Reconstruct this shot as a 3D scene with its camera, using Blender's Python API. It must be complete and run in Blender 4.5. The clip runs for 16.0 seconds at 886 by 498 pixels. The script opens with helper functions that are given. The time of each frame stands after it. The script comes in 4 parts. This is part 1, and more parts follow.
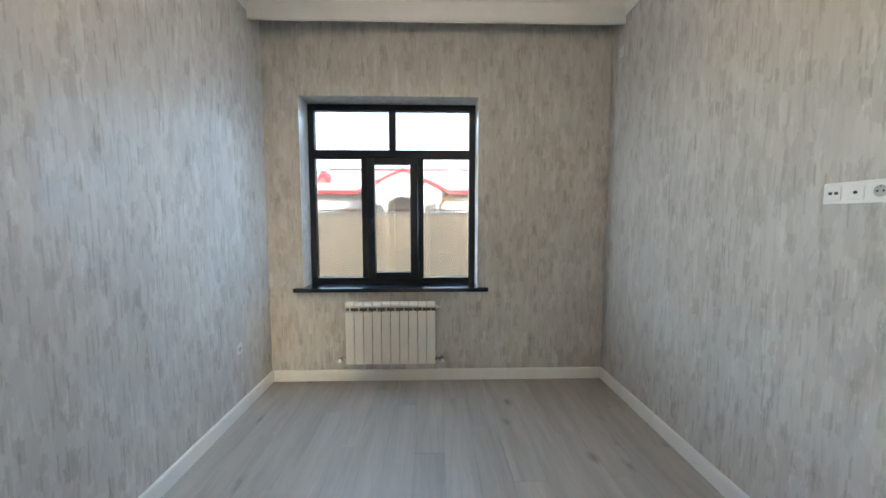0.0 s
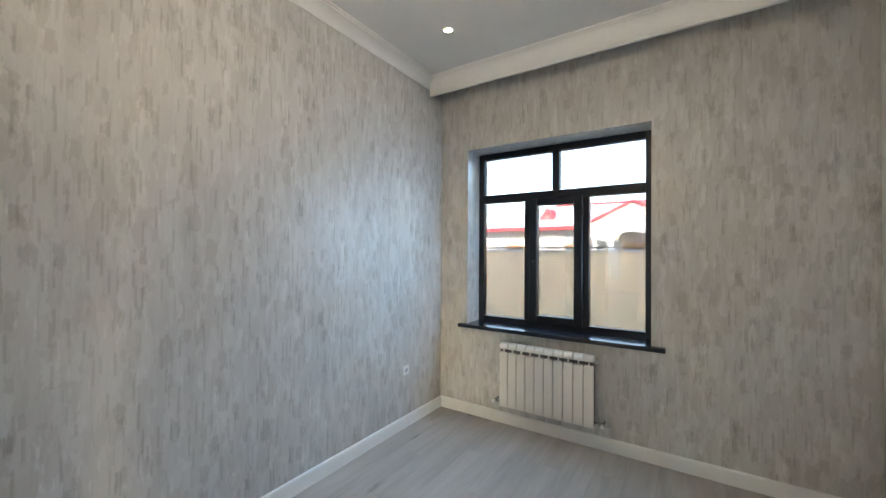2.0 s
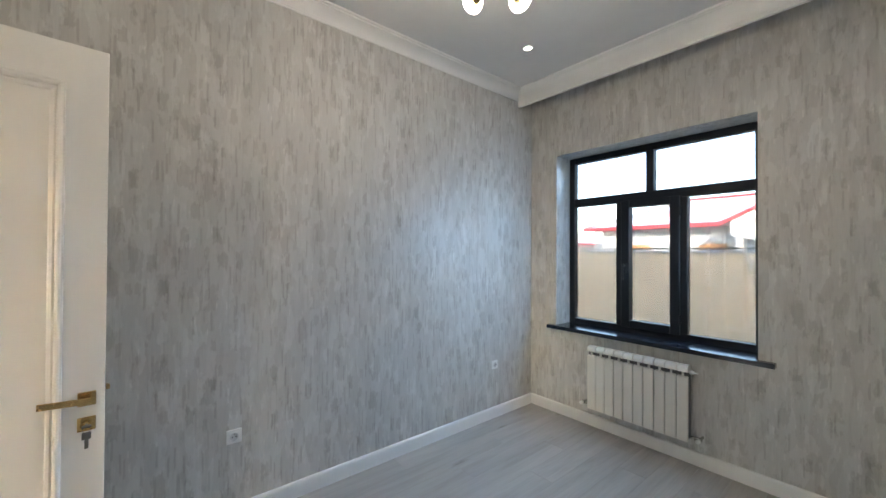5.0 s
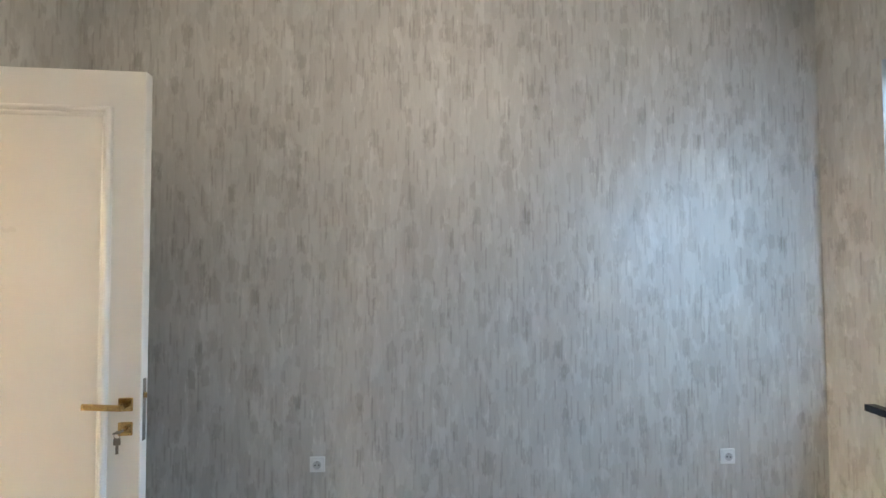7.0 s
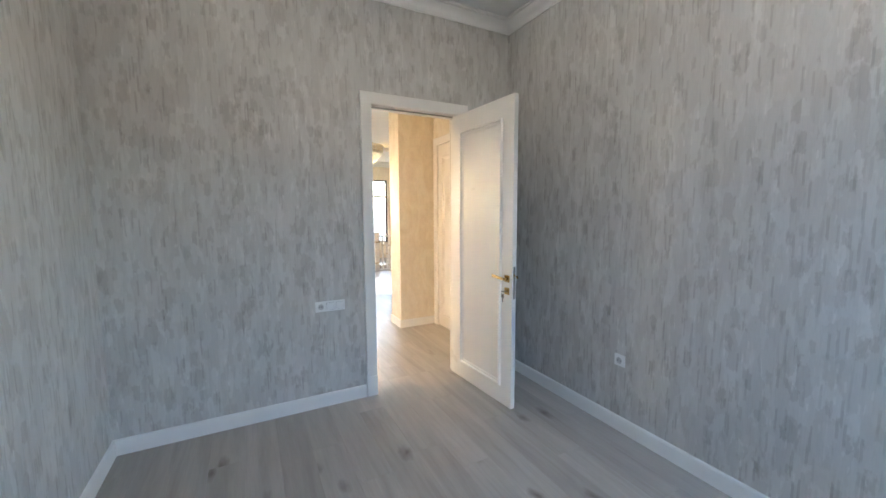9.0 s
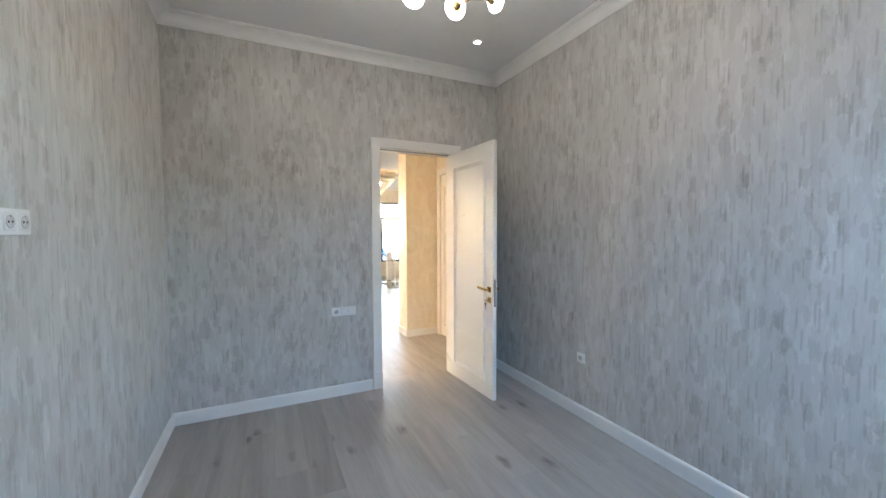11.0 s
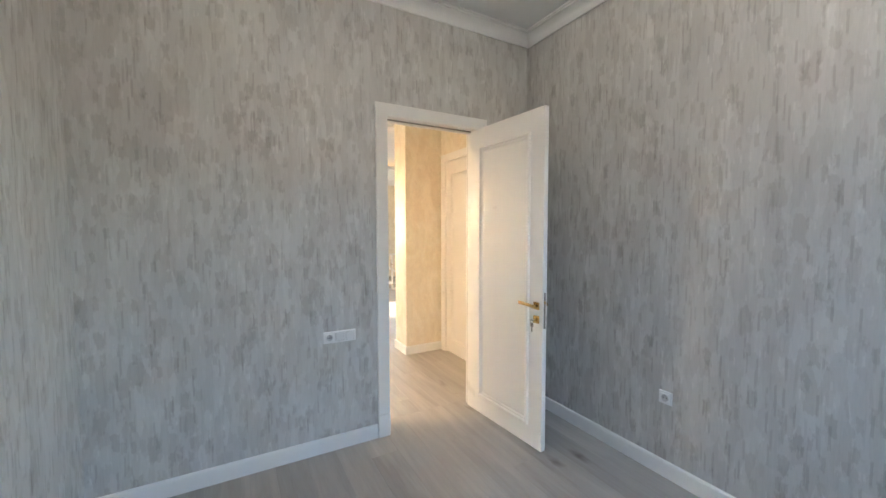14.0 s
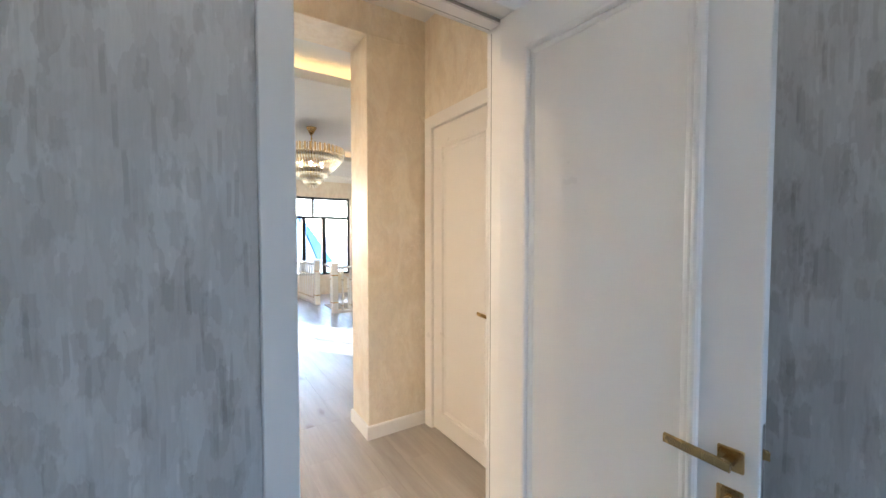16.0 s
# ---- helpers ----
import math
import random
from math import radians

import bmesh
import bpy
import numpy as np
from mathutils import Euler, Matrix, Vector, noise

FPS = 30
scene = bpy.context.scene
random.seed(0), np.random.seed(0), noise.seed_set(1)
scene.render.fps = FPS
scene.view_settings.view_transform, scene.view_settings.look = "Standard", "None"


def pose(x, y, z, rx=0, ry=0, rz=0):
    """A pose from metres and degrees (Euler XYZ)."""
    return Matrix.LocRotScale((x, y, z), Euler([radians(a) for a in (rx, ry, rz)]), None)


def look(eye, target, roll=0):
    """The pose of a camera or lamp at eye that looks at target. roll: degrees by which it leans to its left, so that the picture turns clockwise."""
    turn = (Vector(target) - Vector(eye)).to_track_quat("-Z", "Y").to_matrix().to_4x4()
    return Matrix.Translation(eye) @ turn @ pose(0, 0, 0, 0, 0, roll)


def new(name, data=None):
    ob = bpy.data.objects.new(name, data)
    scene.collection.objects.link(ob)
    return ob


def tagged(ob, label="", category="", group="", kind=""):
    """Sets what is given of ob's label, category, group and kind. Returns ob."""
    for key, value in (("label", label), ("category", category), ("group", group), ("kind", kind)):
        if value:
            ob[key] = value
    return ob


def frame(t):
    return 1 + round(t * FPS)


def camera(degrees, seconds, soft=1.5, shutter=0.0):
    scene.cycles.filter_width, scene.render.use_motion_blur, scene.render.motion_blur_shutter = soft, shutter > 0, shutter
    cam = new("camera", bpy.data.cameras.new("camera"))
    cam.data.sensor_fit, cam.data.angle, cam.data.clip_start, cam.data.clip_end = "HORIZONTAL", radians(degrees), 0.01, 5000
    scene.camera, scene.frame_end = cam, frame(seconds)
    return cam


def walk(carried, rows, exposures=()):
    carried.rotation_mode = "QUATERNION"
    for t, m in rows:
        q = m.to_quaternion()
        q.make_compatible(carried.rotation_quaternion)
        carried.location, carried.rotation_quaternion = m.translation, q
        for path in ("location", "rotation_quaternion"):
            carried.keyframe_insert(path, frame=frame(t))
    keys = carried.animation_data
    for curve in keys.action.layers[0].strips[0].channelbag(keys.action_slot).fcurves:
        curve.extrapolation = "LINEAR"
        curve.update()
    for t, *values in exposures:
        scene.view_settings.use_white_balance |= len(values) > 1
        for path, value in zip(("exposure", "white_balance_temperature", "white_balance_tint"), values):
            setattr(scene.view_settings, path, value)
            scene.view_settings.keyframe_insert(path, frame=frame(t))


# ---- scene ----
cam = camera(99.4, 16.0)
PATH = [
    (0, (-0.029, 0.256, 1.486), (0.026, 2.249, 1.327), -0.0),
    (0.5, (0.063, 0.419, 1.486), (-0.246, 2.394, 1.428), 0.2),
    (1, (0.182, 0.563, 1.524), (-0.458, 2.458, 1.548), 0.1),
    (1.5, (0.398, 0.605, 1.552), (-0.599, 2.338, 1.506), 0.1),
    (2, (0.609, 0.439, 1.548), (-0.484, 2.114, 1.57), 0.4),
    (2.5, (0.862, 0.294, 1.566), (-0.379, 1.862, 1.596), 0.3),
    (3, (1.041, 0.229, 1.572), (-0.35, 1.665, 1.506), 0.3),
    (3.5, (1.137, 0.151, 1.584), (-0.299, 1.542, 1.567), 0.2),
    (3.7, (1.145, 0.123, 1.615), (-0.321, 1.483, 1.599), 0.2),
    (5.8, (0.822, 0.78, 1.558), (-0.83, 1.904, 1.648), -0.0),
    (6, (0.786, 0.911, 1.556), (-0.931, 1.933, 1.646), -0.1),
    (6.5, (0.674, 1.207, 1.585), (-1.24, 1.787, 1.612), -0.1),
    (7, (0.553, 1.459, 1.59), (-1.446, 1.512, 1.644), -0.2),
    (7.3, (0.521, 1.686, 1.6), (-1.421, 1.205, 1.574), -1.0),
    (7.5, (0.553, 1.739, 1.558), (-1.276, 0.933, 1.491), -0.5),
    (8, (0.665, 1.996, 1.558), (-0.845, 0.691, 1.439), -0.5),
    (8.5, (0.742, 2.24, 1.556), (-0.489, 0.672, 1.4), -0.3),
    (9, (0.735, 2.491, 1.528), (-0.186, 0.727, 1.327), -0.3),
    (9.5, (0.773, 2.704, 1.54), (-0.101, 0.913, 1.369), 0.0),
    (9.7, (0.804, 2.784, 1.557), (-0.096, 1.005, 1.401), -0.2),
    (11.8, (0.871, 3.184, 1.542), (0.046, 1.364, 1.461), -0.1),
    (12, (0.906, 3.153, 1.54), (0.039, 1.353, 1.449), -0.1),
    (12.5, (0.946, 3.043, 1.551), (-0.025, 1.298, 1.43), -0.0),
    (13, (0.927, 2.872, 1.542), (-0.043, 1.126, 1.441), 0.1),
    (13.5, (0.872, 2.546, 1.549), (-0.075, 0.785, 1.47), -0.0),
    (14, (0.817, 2.158, 1.547), (-0.155, 0.413, 1.44), -0.1),
    (14.5, (0.67, 1.782, 1.529), (-0.386, 0.087, 1.414), -0.2),
    (15, (0.465, 1.361, 1.526), (-0.55, -0.354, 1.356), 0.0),
    (15.5, (0.338, 0.963, 1.55), (-0.831, -0.658, 1.477), -0.2),
    (16, (0.042, 0.595, 1.536), (-1.047, -1.081, 1.465), 0.0),
]
walk(cam, [(t, look(eye, target, roll)) for t, eye, target, roll in PATH], [
    (0, 5.72, 6850, 10), (1, 5.78, 6850, 10), (1.5, 5.78, 6800, 10), (2.5, 5.82, 6750, 10), (3.7, 5.85, 6700, 10), (6, 5.55, 6300, 10), (6.5, 5.62, 6300, 10), (6.9, 5.75, 6700, 10),
    (7.5, 5.62, 6300, 10), (8, 5.42, 5950, 10), (9, 5.65, 5980, 10), (9.5, 5.76, 6000, 10), (12.5, 5.70, 6080, 10), (14, 5.78, 6200, 10), (15, 5.75, 5950, 10), (16, 5.4, 5350, 10)])

# ---- world and sun ----
SUN_FROM = Vector((0.515, -0.857, 0)).normalized()
SUN_EL = radians(20)
world = bpy.data.worlds.new("world")
scene.world = world
world.use_nodes = True
wn = world.node_tree.nodes
sky = wn.new("ShaderNodeTexSky")
sky.sky_type = "NISHITA"
sky.sun_disc = False
sky.sun_elevation = SUN_EL
sky.sun_rotation = math.atan2(SUN_FROM.x, SUN_FROM.y)
world.node_tree.links.new(sky.outputs[0], wn["Background"].inputs[0])
wn["Background"].inputs[1].default_value = 0.15
sun = new("sun", bpy.data.lights.new("sun", "SUN"))
sun.data.energy, sun.data.angle, sun.data.color = 1.35, radians(0.5), (1.0, 0.91, 0.78)
sun_dir = Vector((SUN_FROM.x * math.cos(SUN_EL), SUN_FROM.y * math.cos(SUN_EL), math.sin(SUN_EL)))
sun.matrix_world = look(sun_dir * 30, (0, 0, 0))

# sky light falling in through the window opening: downwards, and to each side wall
def sky_light(at, way, wide, tall, energy, spread, color):
    lamp = new("window_sky_light", bpy.data.lights.new("window_sky_light", "AREA"))
    lamp.data.shape, lamp.data.size, lamp.data.size_y = "RECTANGLE", wide, tall
    lamp.data.energy, lamp.data.color, lamp.data.spread = energy, color, radians(spread)
    lamp.matrix_world = look(at, Vector(at) + Vector(way))


sky_light((-0.41, 3.76, 2.45), (0, -math.cos(radians(48)), -math.sin(radians(48))), 1.50, 0.20, 0.20, 84, (0.42, 0.68, 1.0))
sky_light((0.30, 3.76, 1.66), (-0.88, -0.45, -0.22), 0.14, 1.45, 0.19, 100, (0.40, 0.66, 1.0))
sky_light((-1.11, 3.76, 1.70), (0.95, -0.3, -0.1), 0.14, 1.5, 0.07, 70, (0.60, 0.80, 1.0))

LAMP_OPAL, LAMP_SPOT, LAMP_COVE, CRYSTAL_GLOW = 0.33, 4.0, 0.42, 0.010

# ---- plan ----
WX, EX, SY, NY = -1.5, 1.55, -0.455, 3.645      # room walls
CEIL = 3.23
HALL_N, HALL_S, HALL_W, HALL_E = -0.60, -9.4, -6.0, 8.0
DOOR_L, DOOR_R, DOOR_H = -0.96, -0.175, 2.36     # clear opening of the room door
WIN_L, WIN_R, WIN_B, WIN_T = -1.195, 0.378, 0.86, 2.555


# ---- material helpers ----
def material(name, rough=0.5, metal=0.0, color=(0.8, 0.8, 0.8), spec=0.5):
    m = bpy.data.materials.new(name)
    m.use_nodes = True
    b = m.node_tree.nodes["Principled BSDF"]
    b.inputs["Base Color"].default_value = (*color, 1)
    b.inputs["Roughness"].default_value = rough
    b.inputs["Metallic"].default_value = metal
    b.inputs["Specular IOR Level"].default_value = spec
    return m, m.node_tree, b


def node(nt, kind, **inputs):
    n = nt.nodes.new(kind)
    for k, v in inputs.items():
        n.inputs[k.replace("_", " ")].default_value = v
    return n


def link(nt, a, b):
    nt.links.new(a, b)


def position(nt, scale, jitter=False):
    """World position scaled per axis; jitter shifts it for each object."""
    g = nt.nodes.new("ShaderNodeNewGeometry")
    m = nt.nodes.new("ShaderNodeMapping")
    m.inputs["Scale"].default_value = scale
    link(nt, g.outputs["Position"], m.inputs["Vector"])
    if jitter:
        o = nt.nodes.new("ShaderNodeObjectInfo")
        c = nt.nodes.new("ShaderNodeCombineXYZ")
        f = node(nt, "ShaderNodeMath")
        f.operation = "MULTIPLY"
        f.inputs[1].default_value = 37.0
        link(nt, o.outputs["Random"], f.inputs[0])
        for i in range(3):
            link(nt, f.outputs[0], c.inputs[i])
        link(nt, c.outputs[0], m.inputs["Location"])
    return m.outputs[0]


def ramp(nt, fac, stops, mode="LINEAR"):
    r = nt.nodes.new("ShaderNodeValToRGB")
    r.color_ramp.interpolation = mode
    e = r.color_ramp.elements
    while len(e) < len(stops):
        e.new(0.5)
    for el, (p, c) in zip(e, stops):
        el.position = p
        el.color = (*c, 1) if len(c) == 3 else c
    link(nt, fac, r.inputs[0])
    return r.outputs[0]


def mix(nt, fac, a, b, mode="MIX"):
    m = nt.nodes.new("ShaderNodeMix")
    m.data_type, m.blend_type = "RGBA", mode
    for sock, v in ((m.inputs["Factor"], fac), (m.inputs["A"], a), (m.inputs["B"], b)):
        if isinstance(v, bpy.types.NodeSocket):
            link(nt, v, sock)
        elif isinstance(v, (int, float)):
            sock.default_value = v
        else:
            sock.default_value = (*v, 1)
    return m.outputs["Result"]


def noise_tex(nt, vec, scale, detail=3.0, rough=0.5, distort=0.0):
    n = node(nt, "ShaderNodeTexNoise", Scale=scale, Detail=detail, Roughness=rough, Distortion=distort)
    link(nt, vec, n.inputs["Vector"])
    return n.outputs["Fac"]


def bump(nt, b, height, strength, distance):
    u = node(nt, "ShaderNodeBump", Strength=strength, Distance=distance)
    link(nt, height, u.inputs["Height"])
    link(nt, u.outputs[0], b.inputs["Normal"])


def wallpaper_material():
    """Greige vinyl wallpaper: upright brushed dabs with ragged edges, thin drips and a faint pearly sheen."""
    m, nt, b = material("wallpaper", 0.42)

    def cells(scale, warp, amount, metric="EUCLIDEAN"):
        """Warped tall cells: the cell's random colour, and the distance to its heart."""
        add = nt.nodes.new("ShaderNodeVectorMath")
        add.operation = "MULTIPLY_ADD"
        n = node(nt, "ShaderNodeTexNoise", Scale=warp, Detail=3.0, Roughness=0.6)
        link(nt, position(nt, (1, 1, 0.35)), n.inputs["Vector"])
        link(nt, n.outputs["Color"], add.inputs[0])
        add.inputs[1].default_value = (amount, amount, amount)
        link(nt, position(nt, scale), add.inputs[2])
        v = node(nt, "ShaderNodeTexVoronoi", Scale=1.0, Randomness=1.0)
        v.distance = metric
        link(nt, add.outputs[0], v.inputs["Vector"])
        c = nt.nodes.new("ShaderNodeSeparateColor")
        link(nt, v.outputs["Color"], c.inputs[0])
        return c.outputs, v.outputs["Distance"]

    def grey(v):
        return (v, v, v)

    def dabs(c, scale, warp, amount, size, share, tone, channel):
        """Lays brush dabs of one size over the colour, on a share of the cells, each with its own strength."""
        rnd, heart = cells(scale, warp, amount, "CHEBYCHEV")
        shape = ramp(nt, heart, [(size - 0.045, grey(1)), (size + 0.035, grey(0))])
        pick = ramp(nt, rnd[channel], [(share * 0.5, grey(1)), (share, grey(0.45)), (share + 0.02, grey(0))])
        mask = mix(nt, 1.0, shape, pick, "MULTIPLY")
        return mix(nt, mask, c, mix(nt, 1.0, c, tone, "MULTIPLY")), mask

    patch, _ = cells((24, 24, 6.5), 44.0, 0.8)
    broad = noise_tex(nt, position(nt, (5, 5, 2.0)), 1.0, 3.0, 0.5)
    streak = noise_tex(nt, position(nt, (44, 44, 3.4)), 1.0, 3.0, 0.55)
    fine = noise_tex(nt, position(nt, (170, 170, 16)), 1.0, 3.0, 0.6)
    c = ramp(nt, patch[0], [(0.0, (0.505, 0.485, 0.460)), (0.3, (0.535, 0.517, 0.492)), (0.7, (0.560, 0.545, 0.520)), (1.0, (0.600, 0.585, 0.560))])
    c = mix(nt, 1.0, c, ramp(nt, broad, [(0.3, grey(0.94)), (0.7, grey(1.05))]), "MULTIPLY")
    c = mix(nt, 1.0, c, ramp(nt, streak, [(0.28, (0.86, 0.855, 0.85)), (0.40, grey(0.975)), (0.62, grey(1.0)), (0.75, grey(1.07))]), "MULTIPLY")
    c = mix(nt, 1.0, c, ramp(nt, fine, [(0.3, grey(0.96)), (0.7, grey(1.03))]), "MULTIPLY")
    c, pale = dabs(c, (15, 15, 6.0), 36.0, 0.8, 0.36, 0.30, (1.06, 1.06, 1.06), 0)
    c, big = dabs(c, (9.5, 9.5, 4.6), 30.0, 0.8, 0.31, 0.32, (0.87, 0.86, 0.85), 1)
    c, mid = dabs(c, (15, 15, 7.0), 42.0, 0.75, 0.31, 0.30, (0.845, 0.835, 0.825), 2)
    c, small = dabs(c, (27, 27, 10.0), 60.0, 0.7, 0.32, 0.26, (0.87, 0.86, 0.85), 1)
    c, drip = dabs(c, (58, 58, 5.5), 30.0, 0.5, 0.30, 0.26, (0.83, 0.82, 0.81), 0)
    # Tiny lighter dabs put the paper's glints into its base colour.
    c, glint = dabs(c, (75, 75, 14.0), 60.0, 0.6, 0.30, 0.10, (1.12, 1.12, 1.12), 2)
    link(nt, c, b.inputs["Base Color"])
    link(nt, ramp(nt, patch[1], [(0.0, grey(0.31)), (1.0, grey(0.50))]), b.inputs["Roughness"])
    relief = mix(nt, 0.6, mix(nt, 0.5, streak, fine), patch[0])
    relief = mix(nt, 0.4, relief, mix(nt, 0.5, mid, drip))
    bump(nt, b, relief, 0.30, 0.003)
    return m


def laminate_material(name="laminate"):
    """Pale grey-beige oak laminate with grain along y, knots and satin gloss."""
    m, nt, b = material(name, 0.34)
    grain = noise_tex(nt, position(nt, (34, 2.0, 20), True), 1.0, 6.0, 0.62, 0.4)
    broad = noise_tex(nt, position(nt, (7, 0.7, 7), True), 1.0, 3.0, 0.5, 0.8)
    fine = noise_tex(nt, position(nt, (260, 9, 200), True), 1.0, 2.0, 0.5)
    c = ramp(nt, broad, [(0.3, (0.345, 0.319, 0.292)), (0.5, (0.395, 0.369, 0.340)), (0.7, (0.445, 0.418, 0.386))])
    c = mix(nt, 1.0, c, ramp(nt, grain, [(0.3, (0.91, 0.905, 0.90)), (0.55, (1, 1, 1)), (0.75, (1.03, 1.03, 1.03))]), "MULTIPLY")
    c = mix(nt, 1.0, c, ramp(nt, fine, [(0.3, (0.95, 0.95, 0.95)), (0.7, (1.03, 1.03, 1.03))]), "MULTIPLY")
    # knots: rare cells with a dark heart
    v = node(nt, "ShaderNodeTexVoronoi", Scale=1.0, Randomness=1.0)
    kv = nt.nodes.new("ShaderNodeVectorMath")
    kv.operation = "ADD"
    kn = node(nt, "ShaderNodeTexNoise", Scale=14.0, Detail=3.0)
    link(nt, position(nt, (1, 0.6, 1), True), kn.inputs["Vector"])
    link(nt, position(nt, (3.8, 1.6, 0.0), True), kv.inputs[0])
    kw = nt.nodes.new("ShaderNodeVectorMath")
    kw.operation = "SCALE"
    kw.inputs["Scale"].default_value = 0.22
    link(nt, kn.outputs["Color"], kw.inputs[0])
    link(nt, kw.outputs[0], kv.inputs[1])
    link(nt, kv.outputs[0], v.inputs["Vector"])
    knot = ramp(nt, v.outputs["Distance"], [(0.0, (0.36, 0.33, 0.30)), (0.06, (0.62, 0.60, 0.57)), (0.16, (1, 1, 1))])
    c = mix(nt, 1.0, c, knot, "MULTIPLY")
    o = nt.nodes.new("ShaderNodeObjectInfo")
    c = mix(nt, 1.0, c, ramp(nt, o.outputs["Random"], [(0.0, (0.93, 0.93, 0.925)), (1.0, (1.05, 1.05, 1.05))]), "MULTIPLY")
    link(nt, c, b.inputs["Base Color"])
    link(nt, ramp(nt, grain, [(0.3, (0.42, 0.42, 0.42)), (0.7, (0.30, 0.30, 0.30))]), b.inputs["Roughness"])
    bump(nt, b, fine, 0.06, 0.002)
    return m


def plaster_material():
    """Warm cream decorative plaster with swirled, slightly glossy veins."""
    m, nt, b = material("hall_plaster", 0.4)
    a = noise_tex(nt, position(nt, (5, 5, 2.6)), 1.0, 5.0, 0.6, 1.6)
    f = noise_tex(nt, position(nt, (26, 26, 14)), 1.0, 4.0, 0.6, 1.2)
    c = ramp(nt, a, [(0.32, (0.70, 0.61, 0.48)), (0.5, (0.75, 0.67, 0.54)), (0.62, (0.79, 0.72, 0.60))])
    c = mix(nt, 1.0, c, ramp(nt, f, [(0.35, (0.95, 0.95, 0.95)), (0.6, (1.02, 1.02, 1.02))]), "MULTIPLY")
    v = noise_tex(nt, position(nt, (7, 7, 4)), 1.0, 3.0, 0.55, 2.6)
    g = noise_tex(nt, position(nt, (3, 3, 2)), 1.0, 2.0, 0.5, 0.5)
    vein = ramp(nt, v, [(0.475, (0, 0, 0)), (0.5, (1, 1, 1)), (0.525, (0, 0, 0))])
    vein = mix(nt, 1.0, vein, ramp(nt, g, [(0.48, (0, 0, 0)), (0.62, (0.55, 0.55, 0.55))]), "MULTIPLY")
    c = mix(nt, vein, c, (0.86, 0.80, 0.68))
    link(nt, c, b.inputs["Base Color"])
    bump(nt, b, mix(nt, 0.5, a, f), 0.25, 0.01)
    return m


def painted(name, color, rough, wear=0.05, scale=6.0, bumpy=0.05, metal=0.0):
    """Paint with faint unevenness in tone and gloss."""
    m, nt, b = material(name, rough, metal)
    n1 = noise_tex(nt, position(nt, (1, 1, 1)), scale, 4.0, 0.6)
    n2 = noise_tex(nt, position(nt, (1, 1, 1)), scale * 30, 2.0)
    lo = tuple(x * (1 - wear) for x in color)
    hi = tuple(min(1, x * (1 + wear)) for x in color)
    link(nt, ramp(nt, n1, [(0.3, lo), (0.7, hi)]), b.inputs["Base Color"])
    link(nt, ramp(nt, n1, [(0.3, (rough * 0.85,) * 3), (0.7, (min(1, rough * 1.15),) * 3)]), b.inputs["Roughness"])
    if bumpy:
        bump(nt, b, n2, bumpy, 0.002)
    return m


def glowing(name, color, strength):
    m, nt, b = material(name, 0.3, 0.0, (0.9, 0.9, 0.88))
    b.inputs["Emission Color"].default_value = (*color, 1)
    b.inputs["Emission Strength"].default_value = strength
    return m


def glass_material(name, tint):
    m = bpy.data.materials.new(name)
    m.use_nodes = True
    nt = m.node_tree
    nt.nodes.remove(nt.nodes["Principled BSDF"])
    t = nt.nodes.new("ShaderNodeBsdfTransparent")
    t.inputs[0].default_value = (*tint, 1)
    g = node(nt, "ShaderNodeBsdfGlossy", Roughness=0.01)
    f = node(nt, "ShaderNodeFresnel", IOR=1.5)
    x = nt.nodes.new("ShaderNodeMixShader")
    link(nt, f.outputs[0], x.inputs[0])
    link(nt, t.outputs[0], x.inputs[1])
    link(nt, g.outputs[0], x.inputs[2])
    link(nt, x.outputs[0], nt.nodes["Material Output"].inputs[0])
    return m


WALLPAPER = wallpaper_material()
LAMINATE = laminate_material()
PLASTER = plaster_material()
CEILING = painted("ceiling_paint", (0.74, 0.74, 0.74), 0.85, 0.02)
TRIM = painted("cornice_paint", (0.80, 0.79, 0.77), 0.6, 0.02)
SKIRT = painted("baseboard_white", (0.80, 0.79, 0.77), 0.35, 0.02)
DOORPAINT = painted("door_enamel", (0.82, 0.80, 0.77), 0.32, 0.006, 3.0, 0.01)
SEAL = painted("door_seal", (0.35, 0.33, 0.31), 0.7)
BLACKFRAME = painted("anthracite_frame", (0.011, 0.013, 0.017), 0.36, 0.1)
BLACKFRAME.node_tree.nodes["Principled BSDF"].inputs["Specular IOR Level"].default_value = 0.25
BLACKSILL = painted("black_sill", (0.014, 0.016, 0.022), 0.16, 0.15)
RADPAINT = painted("radiator_enamel", (0.80, 0.77, 0.71), 0.32, 0.015)
RADDARK = painted("radiator_shade_grey", (0.16, 0.155, 0.15), 0.6)
PLASTIC = painted("socket_plastic", (0.85, 0.85, 0.84), 0.25, 0.01)
WELLGREY = painted("socket_well_shade", (0.50, 0.50, 0.50), 0.35, 0.03)
GAPGREY = painted("rocker_gap_shade", (0.22, 0.22, 0.22), 0.5, 0.03)
SOCKETDARK = painted("socket_holes", (0.03, 0.03, 0.03), 0.6)
GOLD = painted("brushed_gold", (0.56, 0.39, 0.17), 0.26, 0.08, 30.0, 0.03, 1.0)
KEYSTEEL = painted("key_steel", (0.20, 0.19, 0.17), 0.35, 0.15, 40.0, 0.03, 1.0)
CHROME = painted("steel", (0.62, 0.62, 0.60), 0.25, 0.05, 30.0, 0.02, 1.0)
OPAL = glowing("opal_glass", (1.0, 0.88, 0.72), LAMP_OPAL)
HALL_FILL = glowing("hall_fill_lens", (1.0, 0.68, 0.38), 27.0)
